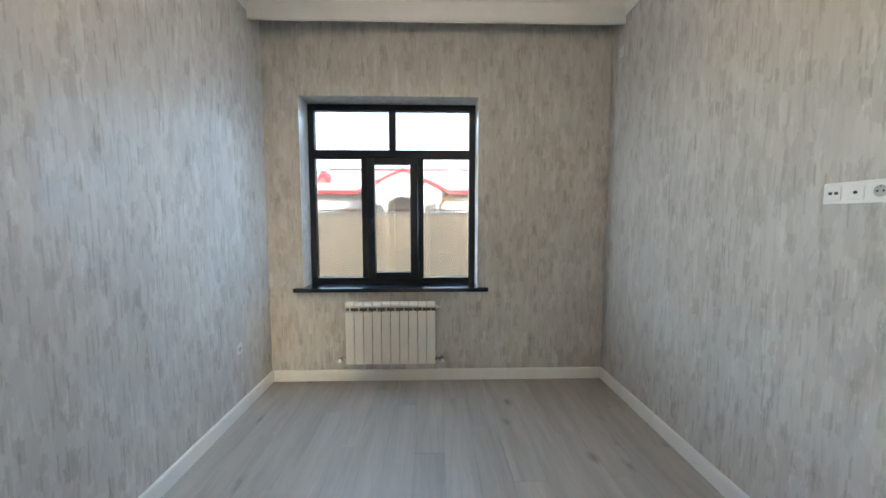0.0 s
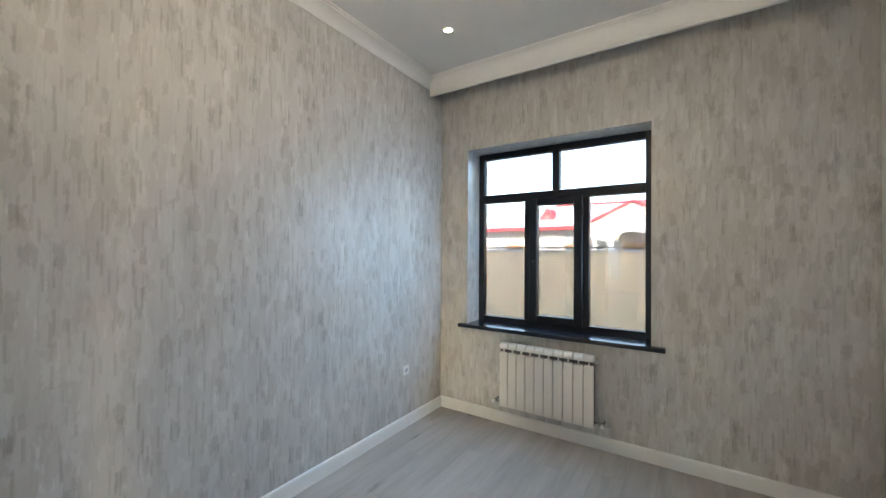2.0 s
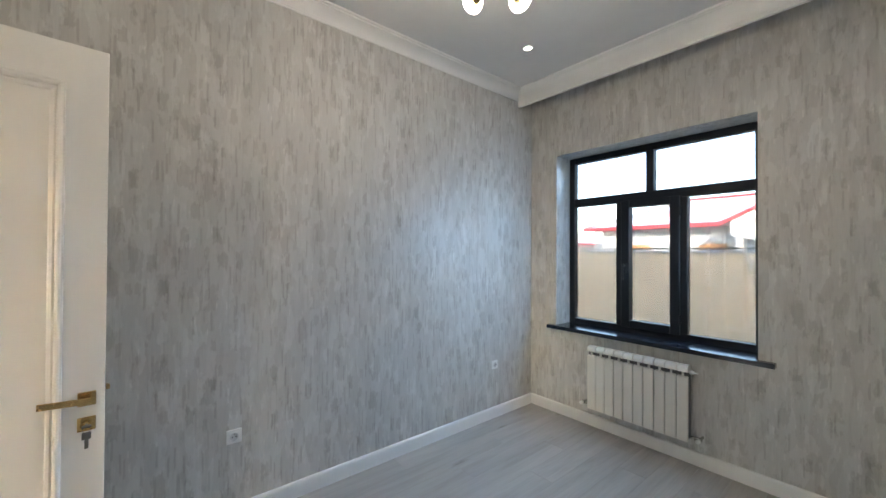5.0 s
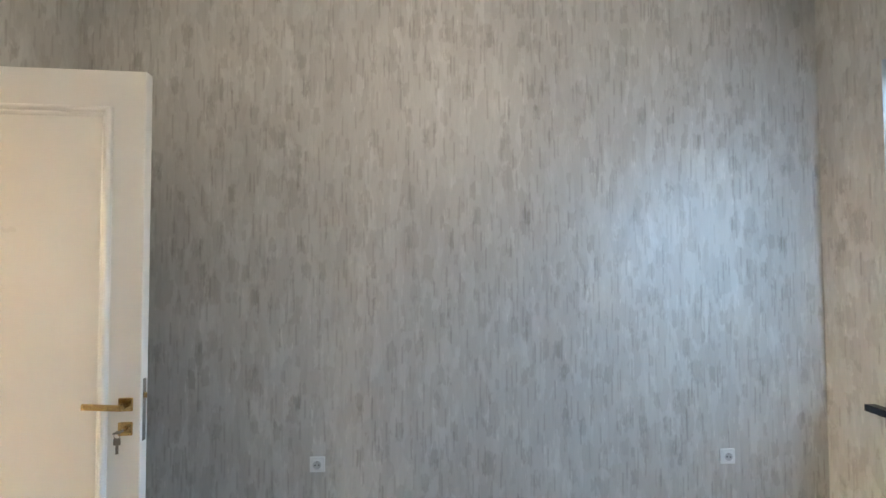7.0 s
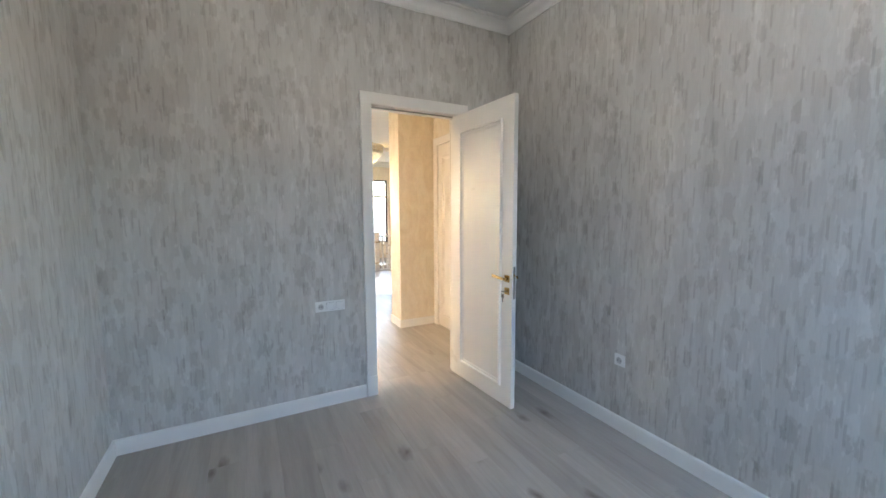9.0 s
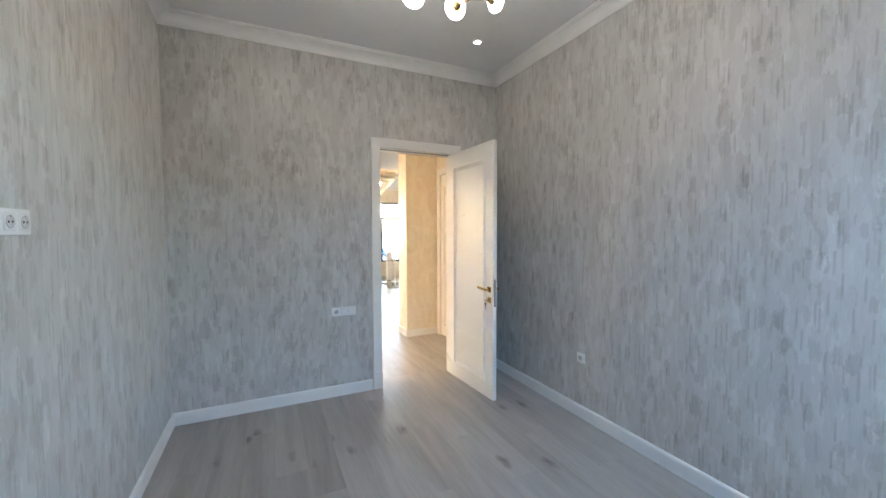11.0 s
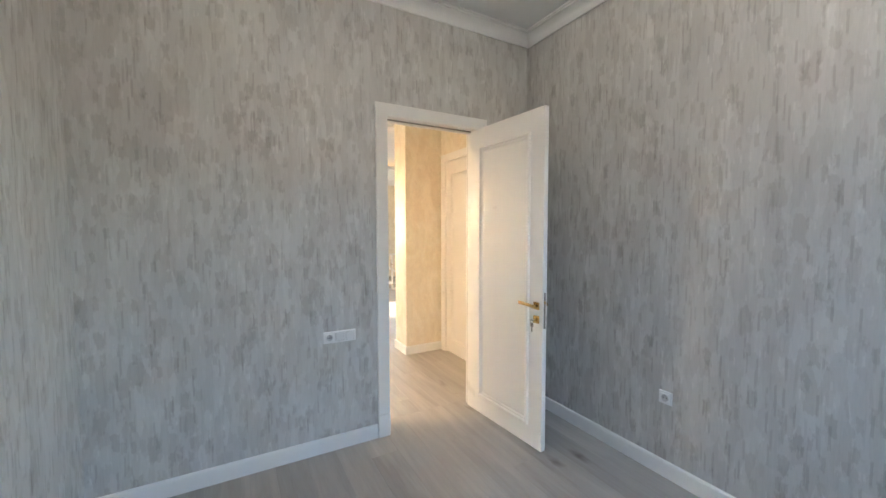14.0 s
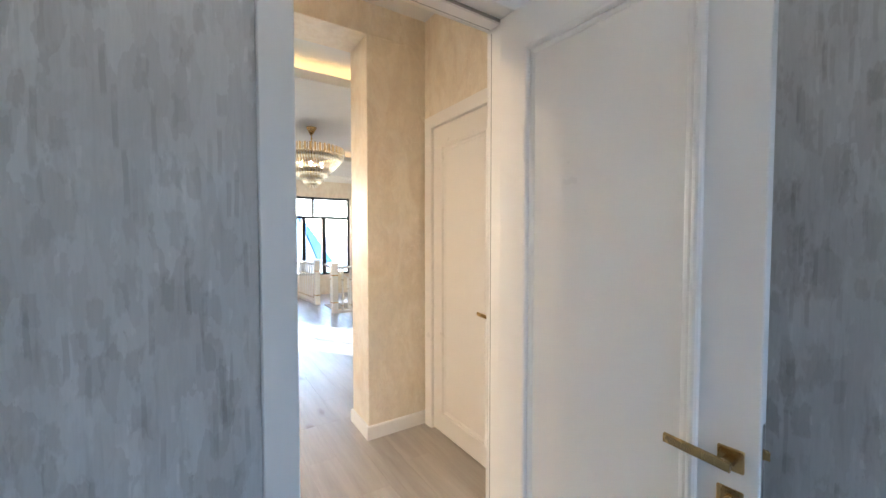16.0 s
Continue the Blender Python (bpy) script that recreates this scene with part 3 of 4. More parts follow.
def chandelier(at):
    """Brass branching chandelier with opal discs on forked and single arms."""
    t = thing("chandelier", "brass branching chandelier with lit opal glass discs", "chandelier", at)
    drop = CEIL - at.translation.z
    part("canopy", lathe([(0, drop), (0.07, drop), (0.07, drop - 0.02), (0.062, drop - 0.026), (0, drop - 0.026)], 32), GOLD, t)
    part("stem", lathe([(0.008, drop - 0.02), (0.008, -0.02)], 12), GOLD, t)
    part("hub", lathe([(0, 0.05), (0.02, 0.05), (0.036, 0.035), (0.04, 0.0), (0.036, -0.035), (0.02, -0.05), (0, -0.05)], 24), GOLD, t)

    def light(end, axis):
        m = Matrix.Translation(end) @ Vector(axis).to_track_quat("Z", "Y").to_matrix().to_4x4()
        d = part("shade", lathe([(0.0, 0.046), (0.029, 0.044), (0.053, 0.037), (0.066, 0.026), (0.071, 0.013), (0.068, 0.003), (0.057, -0.006), (0.034, -0.012), (0.0, -0.012)], 28, m), OPAL, t, "glowing opal glass disc")
        part("socket_cone", lathe([(0.0, -0.050), (0.008, -0.048), (0.012, -0.040), (0.031, -0.014), (0.032, -0.008), (0.0, -0.006)], 20, m), GOLD, t, "brass cone holder")

    for k in range(4):
        a = math.radians(47 + 90 * k)
        u = Vector((math.cos(a), math.sin(a), 0))
        s = Vector((-u.y, u.x, 0))
        fork = u * 0.42 + Vector((0, 0, 0.03))
        part("arm", tube([u * 0.03, u * 0.2 + Vector((0, 0, 0.01)), fork], 0.006), GOLD, t)
        for side in (-1, 1):
            end = u * 0.505 + s * side * 0.088 + Vector((0, 0, 0.06))
            part("branch", tube([fork, fork * 0.3 + end * 0.7, end], 0.005), GOLD, t)
            light(end + (end - fork).normalized() * 0.04, end - fork)
        b = math.radians(90 * k)
        v = Vector((math.cos(b), math.sin(b), 0))
        end = v * 0.43 + Vector((0, 0, 0.065))
        part("arm", tube([v * 0.03, v * 0.25 + Vector((0, 0, 0.03)), end], 0.006), GOLD, t)
        light(end + (v + Vector((0, 0, 0.15))).normalized() * 0.04, v + Vector((0, 0, 0.15)))
    light(Vector((0, 0, -0.10)), (0, 0, -1))
    return t


chandelier(pose(0.025, 1.48, 2.86))


# ---- doors ----
def casing(parent_thing, x0, x1, h, y, out, mat=DOORPAINT, w=CASE_W, name="casing"):
    """Mitred architrave round an opening in a wall at y, standing out along out."""
    prof = [(0.0, 0.0), (0.0, 0.010), (0.004, 0.014), (0.030, 0.016), (w - 0.004, 0.019), (w, 0.016), (w, 0.0)]
    n = (0, out, 0)
    part(name, sweep(prof, (x0, y, 0), (x0, y, h), (-1, 0, 0), n, 0, -1), mat, parent_thing)
    part(name, sweep(prof, (x1, y, 0), (x1, y, h), (1, 0, 0), n, 0, -1), mat, parent_thing)
    part(name, sweep(prof, (x0, y, h), (x1, y, h), (0, 0, 1), n, -1, -1), mat, parent_thing)


def leaf_parts(leaf, w, h, th, lock_side=True, handle=True):
    """Leaf in the x-z plane, hinge at x=0, faces at y=0 and y=th; a moulded panel on both faces."""
    part("slab", boxes(((0, w), (0, th), (0.01, h)), bevel=0.003, seg=2), DOORPAINT, leaf)
    prof = [(0.0, 0.0), (0.0015, 0.012), (0.006, 0.0185), (0.013, 0.020), (0.019, 0.017), (0.0225, 0.010), (0.0235, 0.006), (0.030, 0.0075), (0.038, 0.004), (0.042, 0.0)]
    x0, x1, z0, z1 = 0.13, w - 0.12, 0.155, h - 0.15
    for y, out in ((0, -1), (th, 1)):
        for p0, p1, n in (((x0, y, z0), (x0, y, z1), (1, 0, 0)), ((x1, y, z1), (x1, y, z0), (-1, 0, 0)), ((x0, y, z1), (x1, y, z1), (0, 0, -1)), ((x1, y, z0), (x0, y, z0), (0, 0, 1))):
            part("panel_moulding", sweep(prof, p0, p1, n, (0, out, 0), 1, 1), DOORPAINT, leaf)
    if not handle:
        return
    hx = w - 0.052
    for y, out in ((0, -1), (th, 1)):
        rose = boxes(((hx - 0.026, hx + 0.026), (min(y, y + out * 0.009), max(y, y + out * 0.009)), (1.02 - 0.026, 1.02 + 0.026)), bevel=0.002)
        part("rosette", rose, GOLD, leaf, "square brass rosette")
        yo = y + out * 0.05
        lever = boxes(((hx - 0.010, hx + 0.010), (min(y + out * 0.008, yo), max(y + out * 0.008, yo)), (1.010, 1.030)), bevel=0.003)
        arm = sweep([(-0.010, -0.006), (0.010, -0.006), (0.012, 0.0), (0.010, 0.006), (-0.010, 0.006), (-0.012, 0.0)], (hx + 0.012, yo, 1.022), (hx - 0.128, yo - out * 0.006, 1.030), (0, 0, 1), (0, 1, 0))
        part("lever_handle", join(lever, arm), GOLD, leaf, "brass lever handle")
        part("key_rosette", boxes(((hx - 0.026, hx + 0.026), (min(y, y + out * 0.008), max(y, y + out * 0.008)), (0.925 - 0.026, 0.925 + 0.026)), bevel=0.002), GOLD, leaf, "square brass keyhole rosette")
        part("lock_cylinder", lathe([(0.009, 0.0), (0.009, 0.014), (0.007, 0.016), (0, 0.016)], 16, Matrix.Translation((hx, y, 0.927)) @ Matrix.Rotation(math.pi / 2 * (1 if out < 0 else -1), 4, "X")), GOLD, leaf)
    part("lock_plate", boxes(((w - 0.001, w + 0.0015), (th / 2 - 0.009, th / 2 + 0.009), (0.868, 1.115)), bevel=0.0006), CHROME, leaf, "brushed steel lock faceplate")
    part("latch", sweep([(-0.006, 0.0), (0.006, 0.0), (0.006, 0.006), (-0.004, 0.013)], (w + 0.001, th / 2, 1.037), (w + 0.001, th / 2, 1.057), (0, 1, 0), (1, 0, 0)), GOLD, leaf, "brass latch bolt")


# room door: lining, casings, and the leaf swung into the room
door = thing("door_1", "white panelled door standing open into the room", "door")
door["kind"] = "structure"
for x0, x1 in ((DOOR_L - 0.029, DOOR_L), (DOOR_R, DOOR_R + 0.029)):
    part("jamb", boxes(((x0, x1), (-0.605, SY + 0.004), (0.0, DOOR_H + 0.029)), bevel=0.002), DOORPAINT, door)
part("head_jamb", boxes(((DOOR_L, DOOR_R), (-0.605, SY + 0.004), (DOOR_H, DOOR_H + 0.029)), bevel=0.002), DOORPAINT, door)
for x0, x1, z0, z1 in ((DOOR_L, DOOR_L + 0.014, 0, DOOR_H), (DOOR_R - 0.014, DOOR_R, 0, DOOR_H), (DOOR_L + 0.014, DOOR_R - 0.014, DOOR_H - 0.014, DOOR_H)):
    part("door_stop", boxes(((x0, x1), (SY - 0.118, SY - 0.062), (z0, z1)), bevel=0.003), DOORPAINT, door)
    for ya, yb in ((SY - 0.062, SY - 0.056), (SY - 0.126, SY - 0.118)):
        if z0 == 0:
            xs = (x0, x1 - 0.004) if x0 == DOOR_L else (x0 + 0.004, x1)
            part("seal", boxes((xs, (ya, yb), (0, z1 - 0.02)), bevel=0.001), SEAL, door, "grey rubber seal strip")
        else:
            part("seal", boxes(((x0, x1), (ya, yb), (z0 + 0.004, z1)), bevel=0.001), SEAL, door, "grey rubber seal strip")
casing(door, DOOR_L, DOOR_R, DOOR_H, SY, 1)
casing(door, DOOR_L, DOOR_R, DOOR_H, -0.605, -1)
for x0, x1 in ((DOOR_L - CASE_W - 0.002, DOOR_L - 0.001), (DOOR_R + 0.001, DOOR_R + CASE_W + 0.002)):
    part("plinth_block", boxes(((x0, x1), (SY + 0.001, SY + 0.0235), (0.0, 0.17)), bevel=0.003), DOORPAINT, door)
LEAF_W, LEAF_T = 0.807, 0.04
door_leaf = part("door_leaf", boxes(((0.002, LEAF_W - 0.002), (0.004, LEAF_T - 0.004), (0.012, DOOR_H - 0.006))), DOORPAINT, door)
door_leaf.matrix_basis = pose(-0.934, -0.510, 0, 0, 0, 93.8)
leaf_parts(door_leaf, LEAF_W, DOOR_H - 0.003, LEAF_T)
for z in (0.25, 1.25, 2.1):
    part("hinge", lathe([(0.006, z - 0.05), (0.007, z - 0.048), (0.007, z + 0.048), (0.006, z + 0.05)], 12, Matrix.Translation((-0.985, SY + 0.006, 0))), GOLD, door)

# keys in the lock of the leaf
LEAFM = pose(-0.934, -0.510, 0, 0, 0, 93.8)
keys = thing("key_bunch", "steel key in the lock with a second key hanging", "keys", LEAFM @ pose(LEAF_W - 0.052, -0.016, 0.927))
part("key", join(lathe([(0.003, 0.0), (0.003, 0.012)], 8, Matrix.Rotation(math.pi / 2, 4, "X")), boxes(((-0.013, 0.013), (-0.036, -0.012), (-0.0018, 0.0018)), bevel=0.0007)), KEYSTEEL, keys)
part("key_ring", tube([(0.011 * math.cos(a), -0.030, -0.010 + 0.011 * math.sin(a)) for a in [2 * math.pi * i / 20 for i in range(21)]], 0.0009, 6), KEYSTEEL, keys)
part("hanging_key", join(boxes(((-0.013, 0.013), (-0.0315, -0.0285), (-0.046, -0.019)), bevel=0.001), boxes(((-0.005, 0.006), (-0.0312, -0.0288), (-0.080, -0.046)), bevel=0.0008)), KEYSTEEL, keys)


# ---- hall beyond the doorway ----
HC = 3.11                                        # hall soffit
structure("wall_corridor", boxes(((WX - 0.25, DOOR_L - 0.03), (HALL_N, -0.556), (-0.02, 3.5)), ((DOOR_R + 0.03, HALL_E + 0.2), (HALL_N, -0.556), (-0.02, 3.5)), ((DOOR_L - 0.03, DOOR_R + 0.03), (HALL_N, -0.556), (DOOR_H + 0.03, 3.5))), PLASTER, "cream plastered corridor side of the door wall", "wall")
DY0, DY1, DH = -1.93, -1.13, 2.37                # closed hall door, in the wall at x = WX
structure("wall_hall_west", boxes(((WX - 0.2, WX), (-2.38, DY0 - 0.03), (-0.02, 3.5)), ((WX - 0.2, WX), (DY1 + 0.03, HALL_N), (-0.02, 3.5)), ((WX - 0.2, WX), (DY0 - 0.03, DY1 + 0.03), (DH + 0.03, 3.5))), PLASTER, "cream veined plaster wall of the corridor", "wall")
structure("wall_hall_return", boxes(((HALL_W, WX - 0.2), (-2.38, -2.2), (-0.02, 3.5))), PLASTER, "cream plaster wall of the hall", "wall")
structure("wall_pillar", boxes(((WX, -1.005), (-2.38, -2.04), (-0.02, 3.0)), bevel=0.003), PLASTER, "cream veined plaster pier at the corridor end", "pillar")
structure("hall_beam", boxes(((WX, HALL_E), (-2.38, -2.04), (3.0, 3.5)), bevel=0.003), PLASTER, "plastered beam spanning the opening to the hall", "beam")
structure("wall_hall_far_west", boxes(((HALL_W - 0.2, HALL_W), (HALL_S, -2.2), (-3.0, 3.5))), PLASTER, "cream plaster wall of the hall", "wall")
structure("wall_hall_east", boxes(((HALL_E, HALL_E + 0.2), (HALL_S, HALL_N), (-0.02, 3.5))), PLASTER, "cream plaster wall of the hall", "wall")
W2 = (-3.44, -1.70, 0.50, 2.54)
# First opening casts the floor's sun bands; the second is unseen, added as fill.
SUN_WINDOWS = [(0.43, 1.81), (6.20, 7.42)]
W3B, W3T = 0.35, 2.85
spans, x = [((HALL_W - 0.2, W2[0]), (-3.0, 3.5)), (W2[:2], (-3.0, W2[2])), (W2[:2], (W2[3], 3.5))], W2[1]
for x0, x1 in SUN_WINDOWS:
    spans += [((x, x0), (-3.0, 3.5)), ((x0, x1), (-3.0, W3B)), ((x0, x1), (W3T, 3.5))]
    x = x1
spans.append(((x, HALL_E + 0.2), (-3.0, 3.5)))
structure("wall_hall_south", boxes(*[(xs, (HALL_S - 0.25, HALL_S), zs) for xs, zs in spans]), PLASTER, "cream plaster wall of the hall with tall windows", "wall")
CLEAR = glass_material("hall_window_glass", (0.74, 0.74, 0.73))
window("window_2", "dark framed hall window over the stairs", *W2, HALL_S - 0.1, (1.975, 2.045), ((-2.80, -2.70), (-2.28, -2.19)), (-2.505, -2.435), sash=None, facing=1, handle=False, pane=CLEAR)
for i, (x0, x1) in enumerate(SUN_WINDOWS):
    window("window_%d" % (i + 3), "tall dark framed hall window, out of view, letting the sun in", x0, x1, W3B, W3T, HALL_S - 0.1, (2.55, 2.62), ((x0 + 0.583 * (x1 - x0), x0 + 0.583 * (x1 - x0) + 0.09),), None, sash=None, facing=1, handle=False, pane=CLEAR)

# ceiling of corridor and hall: two raised fields with a dropped soffit band between, warm strips behind the lips
UP, LIP = 3.30, 0.09
BAND0, BAND1, FAR = -4.01, -3.37, -7.26
TX0, TX1 = -4.9, 7.4
structure("ceiling_hall", boxes(((WX, HALL_E), (-2.04, HALL_N), (3.23, 3.5)), ((HALL_W, HALL_E), (HALL_S, -2.38), (UP, 3.5)),
    ((HALL_W, HALL_E), (BAND0, BAND1), (HC, HC + 0.02)), ((HALL_W, HALL_E), (BAND1 - 0.018, BAND1), (HC + 0.02, HC + LIP)), ((HALL_W, HALL_E), (BAND0, BAND0 + 0.018), (HC + 0.02, HC + LIP)), ((HALL_W, HALL_E), (BAND1 - 0.34, BAND1 - 0.30), (HC + 0.02, UP)),
    ((HALL_W, HALL_E), (HALL_S, FAR), (HC, HC + 0.02)), ((TX0, TX1), (FAR - 0.018, FAR), (HC + 0.02, HC + LIP)), ((HALL_W, HALL_E), (FAR - 0.60, FAR - 0.56), (HC + 0.02, UP)),
    ((HALL_W, TX0), (FAR, BAND0), (HC, UP)), ((TX1, HALL_E), (FAR, BAND0), (HC, UP))), CEILING, "white hall ceiling with raised fields and dropped bands", "ceiling")
for xs, y in (((HALL_W + 0.1, HALL_E - 0.1), BAND1 - 0.12), ((TX0 + 0.1, TX1 - 0.1), BAND0 + 0.12), ((TX0 + 0.1, TX1 - 0.1), FAR - 0.14)):
    tagged(part("light_strip", boxes((xs, (y - 0.012, y + 0.012), (HC + 0.019, HC + 0.032)), bevel=0.003), COVE), "warm amber light strip lying in the ceiling cove", "light strip", "cove lights")
HALLCORN = [(0, HC - 0.16), (0.015, HC - 0.16), (0.02, HC - 0.12), (0.05, HC - 0.06), (0.11, HC - 0.03), (0.12, HC), (0, HC)]
structure("cornice_hall", sweep(HALLCORN, (HALL_W, HALL_S, 0), (HALL_E, HALL_S, 0), (0, 1, 0), (0, 0, 1)), TRIM, "white cornice along the hall window wall", "cornice")
for name, p0, p1, n, a, b in (("baseboard_pillar", (WX, -2.04, 0), (-1.005, -2.04, 0), (0, 1, 0), 0, -1), ("baseboard_pillar_side", (-1.005, -2.38, 0), (-1.005, -2.04, 0), (1, 0, 0), -1, -1),
                              ("baseboard_corridor", (WX, DY1 + 0.09, 0), (WX, HALL_N, 0), (1, 0, 0), 0, 1), ("baseboard_hall_south", (-2.0, HALL_S, 0), (HALL_E, HALL_S, 0), (0, 1, 0), 0, 0)):
    structure(name, sweep(BASE, p0, p1, n, (0, 0, 1), a, b), SKIRT, "white painted skirting in the hall", "baseboard")

# Unseen downlights, added on the corridor ceiling as warm fill light.
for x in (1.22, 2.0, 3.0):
    downlight(x, -1.32, 3.23, HALL_FILL, "corridor downlights", 2.2)

# closed door in the corridor's end wall
door2 = thing("door_2", "closed white panelled door in the corridor wall", "door", pose(WX, 0, 0, 0, 0, 90))
door2["kind"] = "structure"
part("jamb", boxes(((DY0 - 0.029, DY0), (0.0, 0.19), (0, DH + 0.029)), bevel=0.002), DOORPAINT, door2)
part("jamb", boxes(((DY1, DY1 + 0.029), (0.0, 0.19), (0, DH + 0.029)), bevel=0.002), DOORPAINT, door2)
part("head_jamb", boxes(((DY0, DY1), (0.0, 0.19), (DH, DH + 0.029)), bevel=0.002), DOORPAINT, door2)
casing(door2, DY0, DY1, DH, 0, -1, w=0.09)
leaf2 = part("door_leaf", boxes(((0.004, 0.792), (0.004, 0.034), (0.016, DH - 0.006))), DOORPAINT, door2)
leaf2.matrix_basis = pose(DY0 + 0.003, 0.008, 0)
leaf_parts(leaf2, 0.794, DH - 0.004, 0.038)


# stairs going down behind the balustrade
SX, SY0, SY1 = -2.25, -7.88, -6.85
stair_flight = thing("staircase", "pale stairs going down beside the hall balustrade", "stairs")
for i in range(12):
    part("step", boxes(((SX - 0.28 * (i + 1), SX - 0.28 * i), (SY0, SY1), (-0.175 * (i + 1) - 0.16, -0.175 * (i + 1))), bevel=0.006), SKIRT, stair_flight)


def baluster_mesh(h):
    return lathe([(0.024, 0.0), (0.024, 0.12), (0.017, 0.14), (0.021, 0.17), (0.023, 0.28), (0.016, 0.52), (0.014, 0.60), (0.020, 0.64), (0.022, 0.66), (0.022, h)], 12)


def newel(parent_thing, x, y):
    p = part("newel_post", join(boxes(((x - 0.055, x + 0.055), (y - 0.055, y + 0.055), (0, 0.96)), bevel=0.006), boxes(((x - 0.068, x + 0.068), (y - 0.068, y + 0.068), (0.96, 1.0)), bevel=0.012)), SKIRT, parent_thing)
    for z in (0.20, 0.74):
        part("gold_band", boxes(((x - 0.058, x + 0.058), (y - 0.058, y + 0.058), (z, z + 0.022)), bevel=0.003), GOLD, p, "gold painted band")


def railing(name, p0, p1, posts, drop=0.0):
    t = thing(name, "white turned stair balustrade with gold bands", "balustrade")
    for q in posts:
        newel(t, *q)
    a, b = Vector((*p0, 0)), Vector((*p1, -drop))
    d = (b - a).normalized()
    side = d.cross(Vector((0, 0, 1))).normalized()
    rail = [(-0.032, 0.0), (0.032, 0.0), (0.036, 0.02), (0.03, 0.042), (-0.03, 0.042), (-0.036, 0.02)]
    part("handrail", sweep(rail, a + Vector((0, 0, 0.88)), b + Vector((0, 0, 0.88)), side, (0, 0, 1)), SKIRT, t, "white handrail")
    part("base_rail", sweep(rail, a + Vector((0, 0, 0.0)), b + Vector((0, 0, 0.0)), side, (0, 0, 1)), SKIRT, t)
    n = max(2, int((b - a).length / 0.155))
    first = None
    for i in range(1, n):
        q = a.lerp(b, i / n)
        if first is None:
            first = part("baluster", baluster_mesh(0.89), SKIRT, t, at=Matrix.Translation(q))
            ring = first
        else:
            ring = new("baluster", first.data)
            ring.parent = t
            ring.matrix_basis = Matrix.Translation(q)
        for z in (0.13, 0.65):
            part("gold_ring", lathe([(0.024, z - 0.007), (0.027, z), (0.024, z + 0.007)], 10), GOLD, ring)
    return t


railing("balustrade", (-2.20, -6.80), (-5.9, -6.80), [(-2.20, -6.80)])
railing("balustrade", (-2.15, -7.93), (-2.02, -9.33), [(-2.15, -7.93)])
railing("stair_rail", (-2.28, -7.80), (-5.5, -7.80), [], drop=2.0)


def crystal_chandelier(at):
    """Gold canopy and rod, a crown of plates, and tiers of small hanging prisms round warm bulbs."""
    t = thing("crystal_chandelier", "tiered crystal chandelier with gold crown, lit", "chandelier", at)
    part("canopy", lathe([(0.0, 0.60), (0.085, 0.60), (0.08, 0.585), (0.045, 0.53), (0.022, 0.48), (0, 0.48)], 24), GOLD, t)
    part("rod", lathe([(0.012, 0.50), (0.009, 0.44), (0.016, 0.42), (0.009, 0.40), (0.016, 0.36), (0.009, 0.34), (0.016, 0.30), (0.009, 0.28), (0.010, 0.05)], 10), GOLD, t)
    for i in range(6):
        part("spoke", boxes(((0, 0.49), (-0.006, 0.006), (0.20, 0.212))), GOLD, t).matrix_basis = Matrix.Rotation(math.pi * i / 3, 4, "Z")
    for i in range(5):
        a = 2 * math.pi * i / 5
        part("bulb", lathe([(0, -0.05), (0.014, -0.04), (0.018, 0.0), (0.010, 0.04), (0, 0.05)], 10, Matrix.Translation((0.17 * math.cos(a), 0.17 * math.sin(a), 0.0))), BULB, t, "warm candle bulb")

    def prisms(r, z, h, n, w, turn):
        out = []
        for i in range(n):
            a = 2 * math.pi * (i + turn) / n
            m = Matrix.Translation((r * math.cos(a), r * math.sin(a), z)) @ Matrix.Rotation(a, 4, "Z")
            out.append(lathe([(0, -h * 0.75), (w, -h * 0.4), (w, h * 0.05), (0, h * 0.25)], 5, m))
        b = join(*out)
        for f in b.faces:
            f.smooth = False
        return b

    n = 44
    first = part("crown_plate", boxes(((0.505, 0.513), (-0.013, 0.013), (0.14, 0.262)), bevel=0.002), GOLD, t, "gold crown plate")
    for i in range(1, n):
        ob = new("crown_plate", first.data)
        ob.parent = t
        ob.matrix_basis = Matrix.Rotation(2 * math.pi * i / n, 4, "Z")
    part("crown_prisms", prisms(0.512, 0.225, 0.15, n, 0.015, 0.5), CRYSTALCLEAR, t, "ring of faintly glowing faceted crystal prisms").visible_shadow = False
    for k in range(9):
        r = 0.495 - 0.052 * k
        z = 0.13 - 0.056 * k
        part("ring", lathe([(r - 0.006, z - 0.003), (r + 0.002, z - 0.003), (r + 0.002, z + 0.004), (r - 0.006, z + 0.004), (r - 0.006, z - 0.003)], 40), GOLD, t)
        part("crystal_tier", prisms(r, z, 0.085, max(8, int(2 * math.pi * r / 0.042)), 0.0105, 0.5 * (k % 2)), CRYSTAL if k % 2 else CRYSTALCLEAR, t, "ring of faintly glowing faceted crystal prisms").visible_shadow = False
    return t


def crystal(name, glow):
    m, nt, b = material(name, 0.06, 0.0, (0.9, 0.86, 0.76))
    b.inputs["Transmission Weight"].default_value = 0.75
    b.inputs["Emission Color"].default_value = (1.0, 0.82, 0.52, 1)
    b.inputs["Emission Strength"].default_value = glow
    return m


# Prisms emit a little themselves, in place of bulb light caught in them.
CRYSTAL, CRYSTALCLEAR = crystal("glowing_crystal", CRYSTAL_GLOW), crystal("faint_glow_crystal", CRYSTAL_GLOW * 0.25)
BULB = glowing("candle_bulb", (1.0, 0.78, 0.48), 18.0)
crystal_chandelier(pose(-1.535, -5.78, 2.70))

